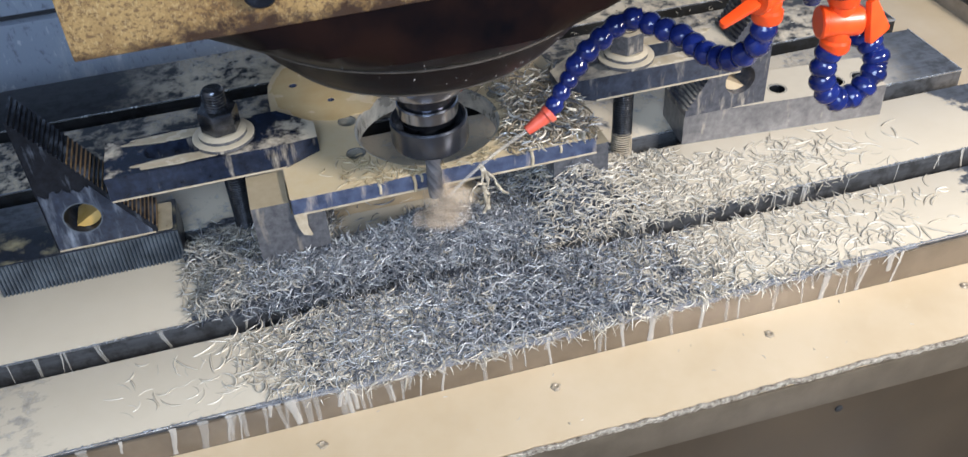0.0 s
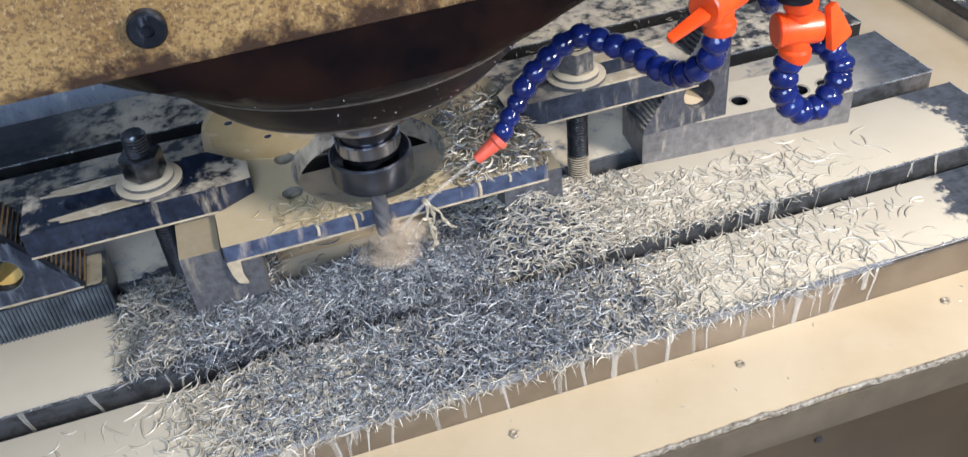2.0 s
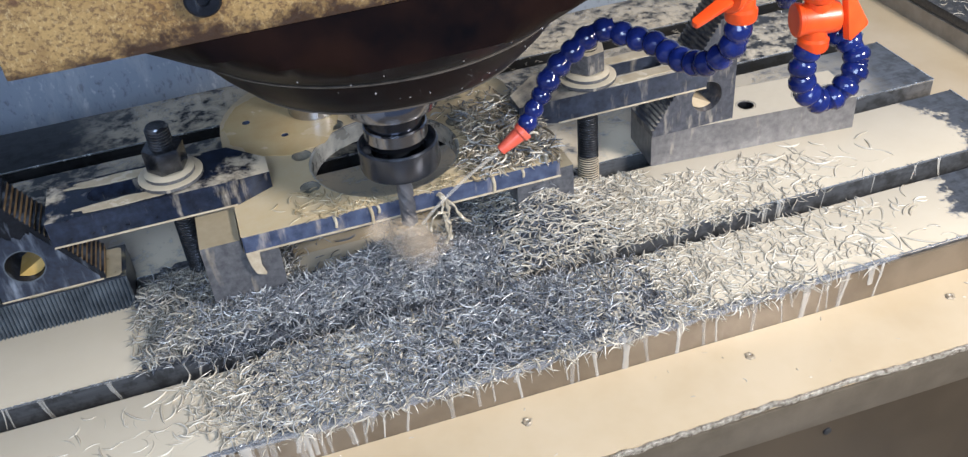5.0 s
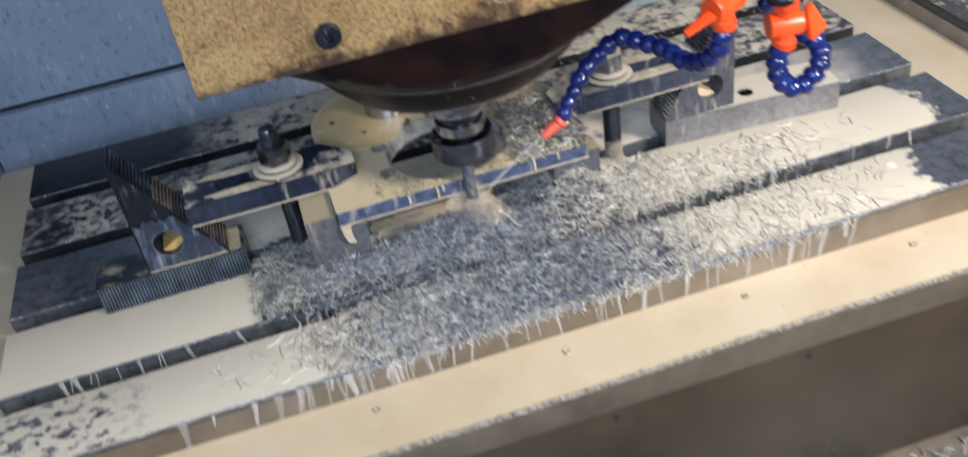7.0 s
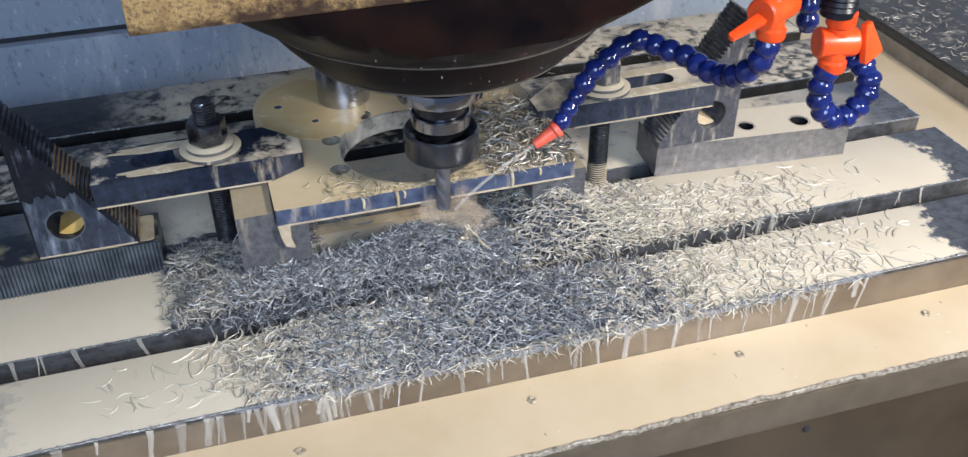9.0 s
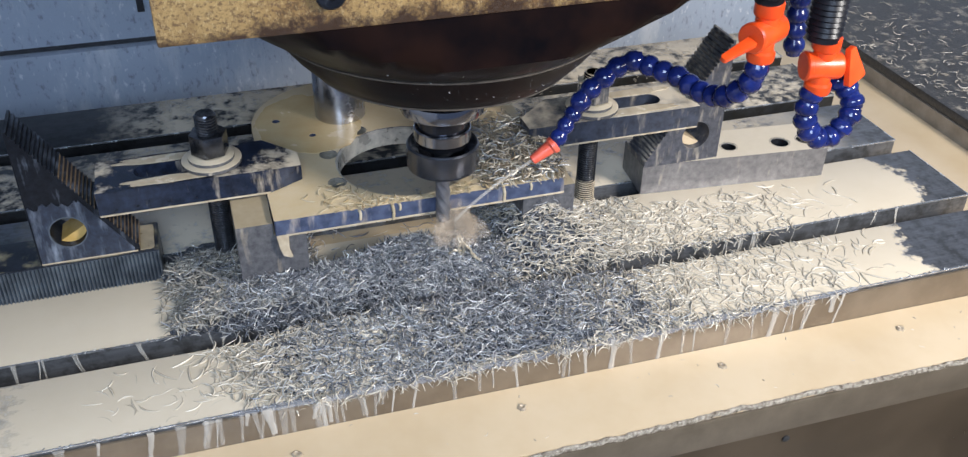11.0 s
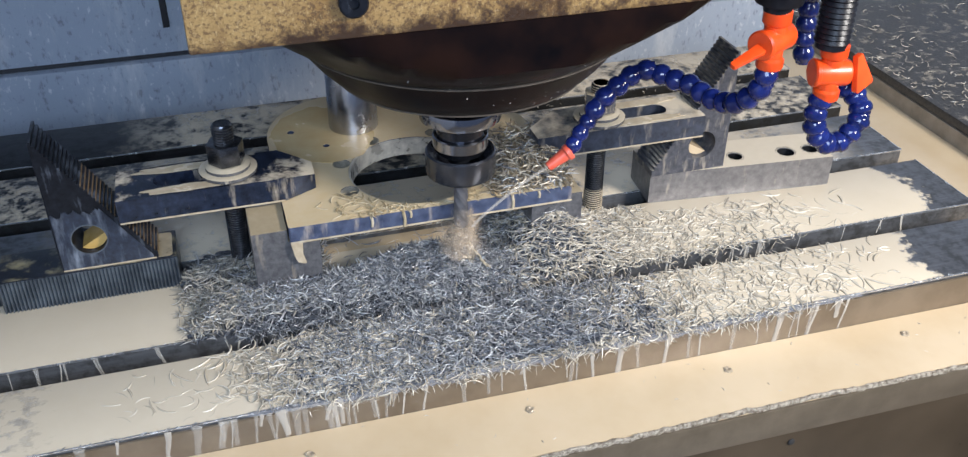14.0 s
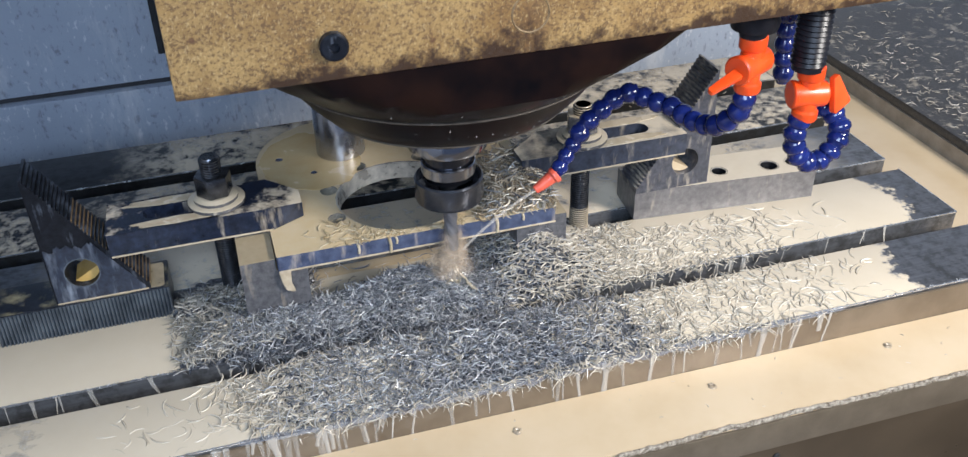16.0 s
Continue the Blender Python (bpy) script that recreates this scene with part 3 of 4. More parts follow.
def workpiece():
    w = riding(thing("workpiece", (0, 0, 0), "steel plate with a large bore and tapped holes under milky coolant", "workpiece"))
    outline = rounded([(-0.1435, 0.108), (0.073, 0.108), (0.073, 0.235), (0.045, 0.262), (-0.02, 0.262), (-0.04, 0.318), (-0.1435, 0.318)],
                      [0.002, 0.002, 0.02, 0.02, 0.02, 0.02, 0.072])
    tapped = [(BORE[0] + 0.0012 + 0.0607 * math.cos(radians(a)), BORE[1] + 0.0607 * math.sin(radians(a)), 0.0070) for a in (-20, 20, 64, 116, 158, 199.5)]
    small = [(-0.123, 0.255, 0.003), (-0.098, 0.224, 0.0026)]
    part("plate", prism(outline, WZ0, WZ1, holes=[BORE, *tapped, *small]), PLATE_STEEL, w)
    stain = []
    for i in range(72):
        a = math.tau * i / 72
        far = 1 + 0.16 * noise.noise((2 * math.cos(a), 2 * math.sin(a), 4)) + 0.07 * noise.noise((7 * math.cos(a), 7 * math.sin(a), 1))
        stain.append((-0.098 + 0.042 * far * math.cos(a), 0.246 + 0.052 * far * math.sin(a)))
    part("old_coolant_film", prism(stain, WZ1 + 0.0001, WZ1 + 0.0004, holes=[(-0.123, 0.255, 0.0034), (-0.098, 0.224, 0.0030)]), OLD_FILM, w, "golden film of dried coolant")
    part("bore_lining", lathe([(BORE[2] - 0.0002, WZ0 - 0.002), (BORE[2] - 0.0002, WZ1 - 0.0004), (BORE[2] - 0.0018, WZ1 - 0.0012), (BORE[2] - 0.002, WZ0 - 0.002)], 72, BORE[:2]), BORE_STEEL, w, "bright bored wall of the large hole")
    for x, y, r in tapped:
        prof = [(r * 0.97, WZ1 - 0.0003)]
        for k in range(9):
            prof += [(r * 0.97, WZ1 - 0.0006 - k * 0.0014), (r * 0.80, WZ1 - 0.0012 - k * 0.0014)]
        part("thread", lathe(prof, 20, (x, y)), THREAD_DARK, w)
    part("coolant_lip", box(-0.1430, 0.0725, 0.1072, 0.1079, WZ0 - 0.0004, WZ0 + 0.0011, 0.0003), LIP, w, "cream coolant along the plate's lower edge")
    part("coolant_run", moved(prism(rounded([(-0.0045, 0.0), (0.0040, 0.0), (0.0034, -0.010), (0.0058, -0.019), (-0.0008, -0.0165), (-0.0030, -0.010)], [0.0004, 0.0004, 0.003, 0.001, 0.001, 0.003], 4), 0.1069, 0.1077, "y"), Matrix.Translation((-0.1385, 0, WZ0))), LIP, w, "broad cream run at the plate's corner")
    for x, length in ((-0.084, 0.009), (-0.060, 0.013), (-0.055, 0.006), (0.024, 0.012), (0.045, 0.006)):
        bm, _ = tube([(x, 0.1076, WZ1 - 0.0002), (x + 0.001, 0.1075, WZ1 - length * 0.5), (x + 0.0006, 0.1074, WZ1 - length)], 0.0007 + 0.04 * length, 8)
        part("coolant_drip", bm, FILM, w, "milky drip down the plate's side")
    b = riding(thing("turned_boss", (-0.0700, 0.2545, WZ1), "bright turned steel cylinder standing on the plate", "cylinder"))
    part("cylinder", lathe([(0, 0), (0.0195, 0), (0.0207, 0.0008), (0.0207, 0.048), (0.0195, 0.050), (0, 0.050)], 40), BOSS_STEEL, b)


def supports():
    s = riding(thing("support_block", (-0.122, 0.1115, 0), "steel parallel block under the clamped plate", "support block"))
    part("block", prism([(-0.048, 0.0), (0.0, 0.0), (0.0, 0.0540), (-0.0225, 0.0540), (-0.0225, 0.064), (-0.048, 0.064)], 0.0, 0.038, "y"), SUPPORT_STEEL, s)
    s = riding(thing("support_block", (0.062, 0.118, 0), "steel parallel block half buried in chips", "support block"))
    part("block", box(-0.018, 0.024, 0.0, 0.045, 0.0, 0.0540, 0.0008), SUPPORT_STEEL, s)


def clamp_strap(place, label, flip):
    """A strap with a slot and a bevelled nose; x runs from its heel to the nose."""
    s = riding(thing("clamp_strap", place, label, "clamp", "clamp straps"))
    k = -1 if flip else 1
    pts = [(-0.078, -0.0225), (0.040, -0.0225), (0.064, -0.010), (0.064, 0.010), (0.040, 0.0225), (-0.078, 0.0225)]
    slot = [(-0.052, -0.0085), (0.018, -0.0085), (0.018, 0.0085), (-0.052, 0.0085)]
    slot = rounded(slot, [0.008] * 4, 6)
    bm = bmesh.new()
    edges = []
    for z in (0.0, 0.019):
        level = []
        for loop in (pts, slot):
            vs = [bm.verts.new((k * u, v, z)) for u, v in loop]
            level += [bm.edges.new((a, b)) for a, b in zip(vs, vs[1:] + vs[:1])]
        bmesh.ops.triangle_fill(bm, use_beauty=True, use_dissolve=True, edges=level)
        edges.append(level)
    for a, b in zip(*edges):
        bm.faces.new((a.verts[0], a.verts[1], b.verts[1], b.verts[0]))
    for v in bm.verts:
        if abs(v.co.x) > 0.05 and v.co.x * k > 0 and v.co.z > 0.01:
            v.co.z -= 0.007
    bmesh.ops.recalc_face_normals(bm, faces=bm.faces)
    part("strap", bm, LIT_STRAP if flip else STRAP_STEEL, s)
    ends = sorted((k * -0.0775, k * 0.0395))
    part("coolant_lip", box(ends[0], ends[1], -0.0231, -0.0223, -0.0003, 0.0010, 0.0003), LIP, s, "cream coolant along the strap's lower edge")
    for n, (u, v, a, b) in enumerate(((-0.030, 0.0148, 0.034, 0.0052), (-0.026, -0.0155, 0.034, 0.0052))):
        ring = []
        for i in range(48):
            f = math.tau * i / 48
            w = 1 + 0.35 * noise.noise((1.3 * math.cos(f) + n * 5, 2.1 * math.sin(f), k)) + 0.12 * noise.noise((7 * math.cos(f), 7 * math.sin(f), n))
            ring.append((k * (u + a * w * math.cos(f)), max(-0.0215, min(0.0215, v + b * min(w, 1.15) * math.sin(f)))))
        part("coolant_film", prism(ring, 0.0190, 0.0194), FILM, s, "milky coolant lying on the strap")
    return s


def clamp_stud(place, low, high, seat, label, coated=False):
    s = riding(thing("clamp_stud", place, label, "stud", "clamp studs"))
    part("rod", thread(0.0079, low, high, 0.0021), STUD_STEEL, s)
    if coated:
        part("coated_thread", thread(0.0083, 0.001, 0.024, 0.0021), LIP, s, "pale coolant-coated thread")
        part("coated_thread", thread(0.0083, seat + 0.0250, high, 0.0021), LIP, s)
    part("washer", lathe([(0.0083, seat), (0.0205, seat), (0.0212, seat + 0.0008), (0.0212, seat + 0.0030), (0.0200, seat + 0.0038), (0.0083, seat + 0.0038)], 40), WASHER_STEEL, s, "flat washer wet with coolant")
    bm = lathe([(0.0083, seat + 0.0039), (0.0165, seat + 0.0039), (0.0165, seat + 0.0062), (0.0135, seat + 0.0085), (0.0083, seat + 0.0085)], 40)
    part("spherical_washer", bm, WASHER_STEEL, s)
    nut = prism([(0.0138 * math.cos(radians(60 * i + 12)), 0.0138 * math.sin(radians(60 * i + 12))) for i in range(6)], seat + 0.0086, seat + 0.0245)
    part("hex_nut", bevel(nut, 0.0009), WASHER_STEEL if coated else STUD_STEEL, s, "wet hexagon nut" if coated else "black hexagon nut")
    return s


def step_block(place, label, flip, steps=34):
    """A triangular step block with a cross hole; its upright back at x = 0, its toe at x = 0.068."""
    b = riding(thing("step_block", place, label, "step block", "step blocks"))
    k = -1 if flip else 1
    w, h = 0.068, 0.107
    pts = [(0, 0), (k * w, 0), (k * w, 0.003)]
    for i in range(steps):
        z0 = 0.003 + (h - 0.003) * i / steps
        z1 = 0.003 + (h - 0.003) * (i + 1) / steps
        x1 = w * (1 - (i + 1) / steps)
        pts += [(k * (x1 + w / steps), z0 + (z1 - z0) * 0.95), (k * max(x1, 0.0006), z1)]
    pts += [(0, h)]
    part("wedge", prism(pts, 0.0, 0.034, "y", [(k * 0.0235, 0.0245, 0.0125)]), LIT_WEDGE if flip else BLACK_STEEL, b)
    if not flip:
        top = [(0.0012 + 0.0345 * (1 - i / 40), 0.0475 + 0.006 * noise.noise((i * 0.16, 3, 0)) + 0.0025 * noise.noise((i * 0.6, 1, 0))) for i in range(41)]
        part("wet_face", prism([(0.0012, 0.0008), (0.0645, 0.0008), (0.0645, 0.0035), *top], -0.0005, -0.0001, "y", [(0.0235, 0.0245, 0.0126)]), WET_FACE, b, "blue-grey face wet with coolant")
        part("coolant_lip", box(0.001, 0.0665, -0.0010, -0.0003, -0.0002, 0.0010, 0.0003), LIP, b)
        part("hole_rim", moved(lathe([(0.0121, 0.0), (0.0129, 0.0), (0.0129, 0.0006), (0.0121, 0.0006)], 40), pose(0.0235, 0.0, 0.0245, 90, 0, 0)), TOOTH_STEEL, b)
    pool = [(k * (0.0235 + 0.0121 * math.cos(radians(a))), 0.0245 + 0.0121 * math.sin(radians(a))) for a in range(-125, 6, 10)]
    part("coolant_pool", prism(pool, 0.006, 0.028, "y"), MILK if flip else GOLD_MILK, b, "tan coolant lying in the cross hole")
    for i in range(steps - 1):
        z0 = 0.003 + (h - 0.003) * i / steps
        x1 = w * (1 - i / steps)
        # lower risers take the lit bronze colour, the upper ones stay black
        part("step_edge", box(min(k * x1, k * (x1 + 0.0004)), max(k * x1, k * (x1 + 0.0004)), 0.001, 0.033, z0 + 0.0004, z0 + 0.0026), LIT_WEDGE if flip else LIT_STEP if i < 0.62 * steps else BLACK_STEEL, b)
    return b


def toothed_base(place, length, height, depth, label):
    b = riding(thing("toothed_base", place, label, "step block"))
    part("body", box(0, length, 0.0022, depth, 0, height, 0.001), BASE_STEEL, b)
    patch = rounded([(length - 0.044, 0.005), (length - 0.003, 0.004), (length - 0.003, depth - 0.003), (length - 0.030, depth - 0.004)], [0.006, 0.003, 0.003, 0.008], 6)
    part("coolant_film", prism(patch, height, height + 0.0004), SHADED_FILM, b, "tan coolant lying on the block, its colour darkened for shade")
    for i in range(int(length / 0.0027)):
        x = i * 0.0027
        bm = bmesh.new()
        vs = [bm.verts.new(p) for p in ((x, 0.0021, 0.0), (x + 0.00135, -0.0004, 0.0), (x + 0.0027, 0.0021, 0.0), (x, 0.0021, height - 0.001), (x + 0.00135, 0.0004, height - 0.001), (x + 0.0027, 0.0021, height - 0.001))]
        for q in ((0, 1, 4, 3), (1, 2, 5, 4), (3, 4, 5), (0, 2, 1)):
            bm.faces.new([vs[j] for j in q])
        part("tooth", bm, TOOTH_STEEL, b)
    return b


def support_bar():
    b = riding(thing("support_bar", (0.1695, 0.1665, 0), "grey steel bar with drilled holes lying on the table", "bar", turn=-5.2))
    holes = [(0.085, 0.0175, 0.0066), (0.133, 0.0165, 0.0078), (0.157, 0.0175, 0.0070)]
    part("bar", prism([(0, 0), (0.171, 0), (0.171, 0.046), (0, 0.046)], 0.0, 0.0285, holes=holes), BAR_STEEL, b)
    for x, y, r in holes:
        part("hole_lining", lathe([(r - 0.0001, 0.002), (r - 0.0001, 0.0275), (r + 0.0009, 0.0286), (r + 0.0012, 0.0286)], 28, (x, y)), STUD_STEEL, b, "dark drilled hole")


# ---- spindle head and coolant hoses ----
AX, AY = -0.0466, 0.1005


def spindle_head():
    h = thing("spindle_head", (AX, AY, 0.2605), "rust-speckled cream painted milling head with a black nose", "milling head")
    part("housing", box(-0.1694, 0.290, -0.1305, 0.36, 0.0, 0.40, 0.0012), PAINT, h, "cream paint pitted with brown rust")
    for x, z, r in ((-0.0894, 0.0192, 0.0074), (0.135, 0.046, 0.0074)):
        bm = lathe([(0, 0.0035), (r * 0.32, 0.0035), (r * 0.36, 0.0052), (r * 0.86, 0.0052), (r, 0.0042), (r, 0.0), (0, 0.0)], 28)
        part("cap_screw", moved(bm, pose(x, -0.1305, z, 90, 0, 0)), BLACK_STEEL, h, "black socket cap screw")
    part("paint_ring", moved(lathe([(0.0098, 0.0), (0.0104, 0.0005), (0.0110, 0.0)], 36), pose(0.0155, -0.1305, 0.0220, 90, 0, 0)), RING_BROWN, h, "dark ring worn into the paint")
    flare = [(0.0790, -0.0790), (0.0850, -0.0755), (0.0905, -0.0705), (0.0975, -0.0630), (0.1045, -0.0540), (0.1085, -0.0490), (0.1072, -0.0484), (0.1072, -0.0470),
             (0.1100, -0.0464), (0.1160, -0.0420), (0.1230, -0.0370), (0.1325, -0.0300), (0.1450, -0.0205), (0.1580, -0.0110), (0.1690, -0.0005)]
    bm = lathe([(0, -0.079), (0.030, -0.079), *flare, (0, -0.0005)], 128)
    for v in bm.verts:  # the flare ends flush with the faces of the casting
        v.co.y, v.co.x = max(v.co.y, -0.1290), max(v.co.x, -0.1680)
    part("nose", bm, NOSE_BLACK, h, "black flaring spindle nose")
    part("nose_ring", lathe([(0.1068, -0.0486), (0.1088, -0.0486), (0.1092, -0.0476), (0.1068, -0.0472)], 96), STREAK, h)
    part("nose_ring", lathe([(0.0835, -0.0768), (0.0850, -0.0766), (0.0856, -0.0752), (0.0835, -0.0752)], 96), STREAK, h)
    drops = bmesh.new()
    rng = random.Random(9)
    for i in range(90):
        z, a, r = rng.uniform(-0.072, -0.032), rng.uniform(4.2, 6.2), rng.choice((0.0002, 0.00025, 0.0003, 0.0005))
        wide = np.interp(z, [q for _, q in flare], [p for p, _ in flare])
        m = Matrix.Translation((wide * math.cos(a), wide * math.sin(a), z)) @ Matrix.Diagonal((1, 1, rng.choice((1.0, 1.3, 2.2)), 1))
        bmesh.ops.create_icosphere(drops, subdivisions=1, radius=r, matrix=m)
    tagged(part("droplets", drops, DROPLET, h, "milky droplets on the black nose"), "milky droplets on the black nose", kind="stuff")
    hold = part("tool_holder", lathe([(0, -0.0795), (0.0285, -0.0795), (0.0285, -0.1050), (0.0262, -0.1062), (0.0190, -0.1180), (0.0172, -0.1205), (0.0172, -0.1440), (0, -0.1440)], 56), DARK_CHROME, h, "polished dark tool holder")
    part("holder_band", lathe([(0.0190, -0.1182), (0.0272, -0.1180), (0.0287, -0.1168), (0.0290, -0.1152), (0.0290, -0.1090), (0.0286, -0.1075), (0.0270, -0.1068)], 64), CHROME, hold)
    part("holder_band", lathe([(0.0173, -0.1400), (0.0190, -0.1398), (0.0198, -0.1390), (0.0198, -0.1315), (0.0190, -0.1305), (0.0173, -0.1303)], 56), CHROME, hold)
    part("holder_band", lathe([(0.0173, -0.1225), (0.0180, -0.1224), (0.0184, -0.1215), (0.0184, -0.1205), (0.0173, -0.1203)], 56), CHROME, hold)
    part("collet_nut", lathe([(0.0173, -0.1490), (0.0215, -0.1470), (0.0226, -0.1436), (0.0240, -0.1432), (0.0251, -0.1444), (0.0253, -0.1590), (0.0246, -0.1612), (0.0232, -0.1622), (0.0075, -0.1622), (0.0075, -0.150)], 64), NUT_STEEL, h, "dark collet nut")
    bm = bmesh.new()
    rings = []
    for i in range(40):
        z, a = -0.1600 - 0.0475 * i / 39, radians(9.0 * i)
        rings.append([bm.verts.new(((0.0053 if k % 3 else 0.0045) * math.cos(a + math.tau * k / 12), (0.0053 if k % 3 else 0.0045) * math.sin(a + math.tau * k / 12), z)) for k in range(12)])
    for a, b in zip(rings, rings[1:]):
        for k in range(12):
            bm.faces.new((a[k], a[(k + 1) % 12], b[(k + 1) % 12], b[k]))
    bm.faces.new(rings[-1])
    bmesh.ops.recalc_face_normals(bm, faces=bm.faces)
    return part("end_mill", bm, MILL_STEEL, h, "fluted steel end mill")


def ball_segment(r):
    """One cup of a jointed hose, along z."""
    return lathe([(0, -r * 0.95), (r * 0.72, -r * 0.95), (r * 0.80, -r * 0.62), (r * 0.98, -r * 0.42), (r * 1.03, -r * 0.05), (r * 1.00, r * 0.20), (r * 0.90, r * 0.46), (r * 0.74, r * 0.62), (r * 0.68, r * 0.95), (0, r * 0.95)], 20)


def jointed(parent, points, radius, count):
    bm, line = tube(points, radius * 0.4, 8)
    bm.free()
    lengths = [0.0]
    for a, b in zip(line, line[1:]):
        lengths.append(lengths[-1] + (b - a).length)
    for i in range(count):
        s = lengths[-1] * (i + 0.5) / count
        k = max(j for j in range(len(lengths) - 1) if lengths[j] <= s)
        f = (s - lengths[k]) / (lengths[k + 1] - lengths[k])
        p, d = line[k].lerp(line[k + 1], f), (line[k + 1] - line[k]).normalized()
        scale = lengths[-1] / count / (radius * 1.52)
        seg = ball_segment(radius)
        m = Matrix.Translation(p) @ d.to_track_quat("Z", "Y").to_matrix().to_4x4() @ Matrix.Diagonal((1, 1, scale, 1))
        part("hose_segment", moved(seg, m), BLUE, parent)


def paddle(parent, root, tip, width_root, width_tip, thick, normal):
    """A flat lever from root to tip, wider or narrower at its tip, with a rounded end."""
    root, tip = Vector(root), Vector(tip)
    along = (tip - root).normalized()
    up = (Vector(normal) - along * along.dot(Vector(normal))).normalized()
    across = up.cross(along)
    n = (tip - root).length
    bm = prism(rounded([(0, -width_root / 2), (n, -width_tip / 2), (n, width_tip / 2), (0, width_root / 2)], [0.0005, 0.0018, 0.0018, 0.0005], 4), -thick / 2, thick / 2)
    turn = Matrix((along, across, up)).transposed().to_4x4()
    part("lever", moved(bevel(bm, 0.0005), Matrix.Translation(root) @ turn), ORANGE, parent)


def valve(parent, place, turn, half):
    """A tap: an upright neck through a stubby level barrel."""
    v = part("valve_body", merge(
        lathe([(0, -0.0180), (0.0078, -0.0180), (0.0085, -0.0165), (0.0085, -0.0120), (0.0070, -0.0105), (0.0070, 0.0100), (0.0082, 0.0108), (0.0088, 0.0120), (0.0088, 0.0190), (0.0080, 0.0200), (0, 0.0200)], 24),
        moved(lathe([(0, -half), (0.0084, -half), (0.0094, -half + 0.0010), (0.0094, -half + 0.0032), (0.0087, -half + 0.0036), (0.0089, half - 0.0022), (0.0082, half - 0.0006), (0.0062, half), (0, half)], 32), pose(0, 0, 0, 0, 90, turn))), ORANGE, parent, "orange plastic tap body")
    v.matrix_local = pose(*place)
    return v


def coolant_hoses():
    a = thing("coolant_hose", (0.1240, 0.0, 0.2605), "blue jointed coolant hose with an orange tap and red nozzle", "coolant hose", "coolant hoses")
    o = Vector((0.1240, 0.0, 0.2605))
    part("fitting", lathe([(0, 0.0), (0.0150, 0.0), (0.0150, -0.015), (0.0142, -0.0175), (0.0090, -0.0180), (0.0085, -0.023), (0, -0.023)], 24), BLACK_PLASTIC, a, "black threaded fitting")
    v = valve(a, (0.0010, 0.0, -0.0420), 28, 0.0150)
    paddle(v, (-0.0130, -0.0085, -0.0010), (-0.0350, -0.0140, -0.0075), 0.0075, 0.0045, 0.0036, (-0.35, -0.45, 0.8))
    path = [(0.1230, 0.0, 0.2010), (0.1240, 0.0, 0.1910), (0.1215, 0.006, 0.1800), (0.1170, 0.016, 0.1700), (0.1150, 0.030, 0.1640), (0.1110, 0.045, 0.1620), (0.1080, 0.058, 0.1640), (0.1015, 0.070, 0.1640),
            (0.0955, 0.080, 0.1645), (0.0875, 0.087, 0.1665), (0.0765, 0.090, 0.1625), (0.0665, 0.090, 0.1555), (0.0595, 0.090, 0.1500), (0.0525, 0.090, 0.1435), (0.0470, 0.089, 0.1340)]
    jointed(a, [Vector(p) - o for p in path], 0.0074, 15)
    jointed(a, [Vector(p) - o for p in ((0.0470, 0.089, 0.1345), (0.0400, 0.088, 0.1250), (0.0340, 0.087, 0.1155), (0.0312, 0.0866, 0.1110))], 0.0062, 3)
    tip, root = Vector((0.0142, 0.0865, 0.0995)), Vector((0.0318, 0.0865, 0.1110))
    bm = lathe([(0, 0.0), (0.0056, 0.0), (0.0064, 0.0008), (0.0062, 0.0035), (0.0050, 0.0048), (0.0046, 0.0090), (0.0034, 0.0200), (0.0022, 0.0206), (0.0016, 0.0190), (0, 0.0190)], 24)
    part("nozzle", moved(bm, Matrix.Translation(root - o) @ (tip - root).to_track_quat("Z", "Y").to_matrix().to_4x4()), RED, a, "small red plastic nozzle")
    b = thing("coolant_hose", (0.1670, 0.0, 0.2605), "blue jointed coolant hose curled into a loop below an orange tap", "coolant hose", "coolant hoses")
    o = Vector((0.1670, 0.0, 0.2605))
    prof = [(0, 0.0), (0.0112, 0.0)]
    for k in range(14):
        prof += [(0.0112, -0.0035 * k - 0.001), (0.0099, -0.0035 * k - 0.0022)]
    part("ribbed_fitting", lathe(prof + [(0.010, -0.0510), (0, -0.0510)], 28), BLACK_PLASTIC, b, "black ribbed fitting")
    v = valve(b, (0.0040, 0.0, -0.0690), -12, 0.0122)
    paddle(v, (0.0138, -0.0055, 0.0125), (0.0220, -0.0065, -0.0105), 0.0050, 0.0175, 0.0042, (0.3, -0.9, 0.1))
    path = [(0.1690, 0.0, 0.1760), (0.1670, 0.0, 0.1690), (0.1665, 0.0, 0.1590), (0.1695, -0.001, 0.1485), (0.1790, -0.002, 0.1400), (0.1890, -0.003, 0.1415), (0.1965, -0.003, 0.1500), (0.2020, 0.0, 0.1590), (0.1980, 0.006, 0.1700), (0.1870, 0.012, 0.1770), (0.1800, 0.014, 0.1790)]
    jointed(b, [Vector(p) - o for p in path], 0.0076, 12)
    c = thing("coolant_hose", (0.186, 0.055, 0.2605), "blue jointed coolant hose hanging behind the taps", "coolant hose", "coolant hoses")
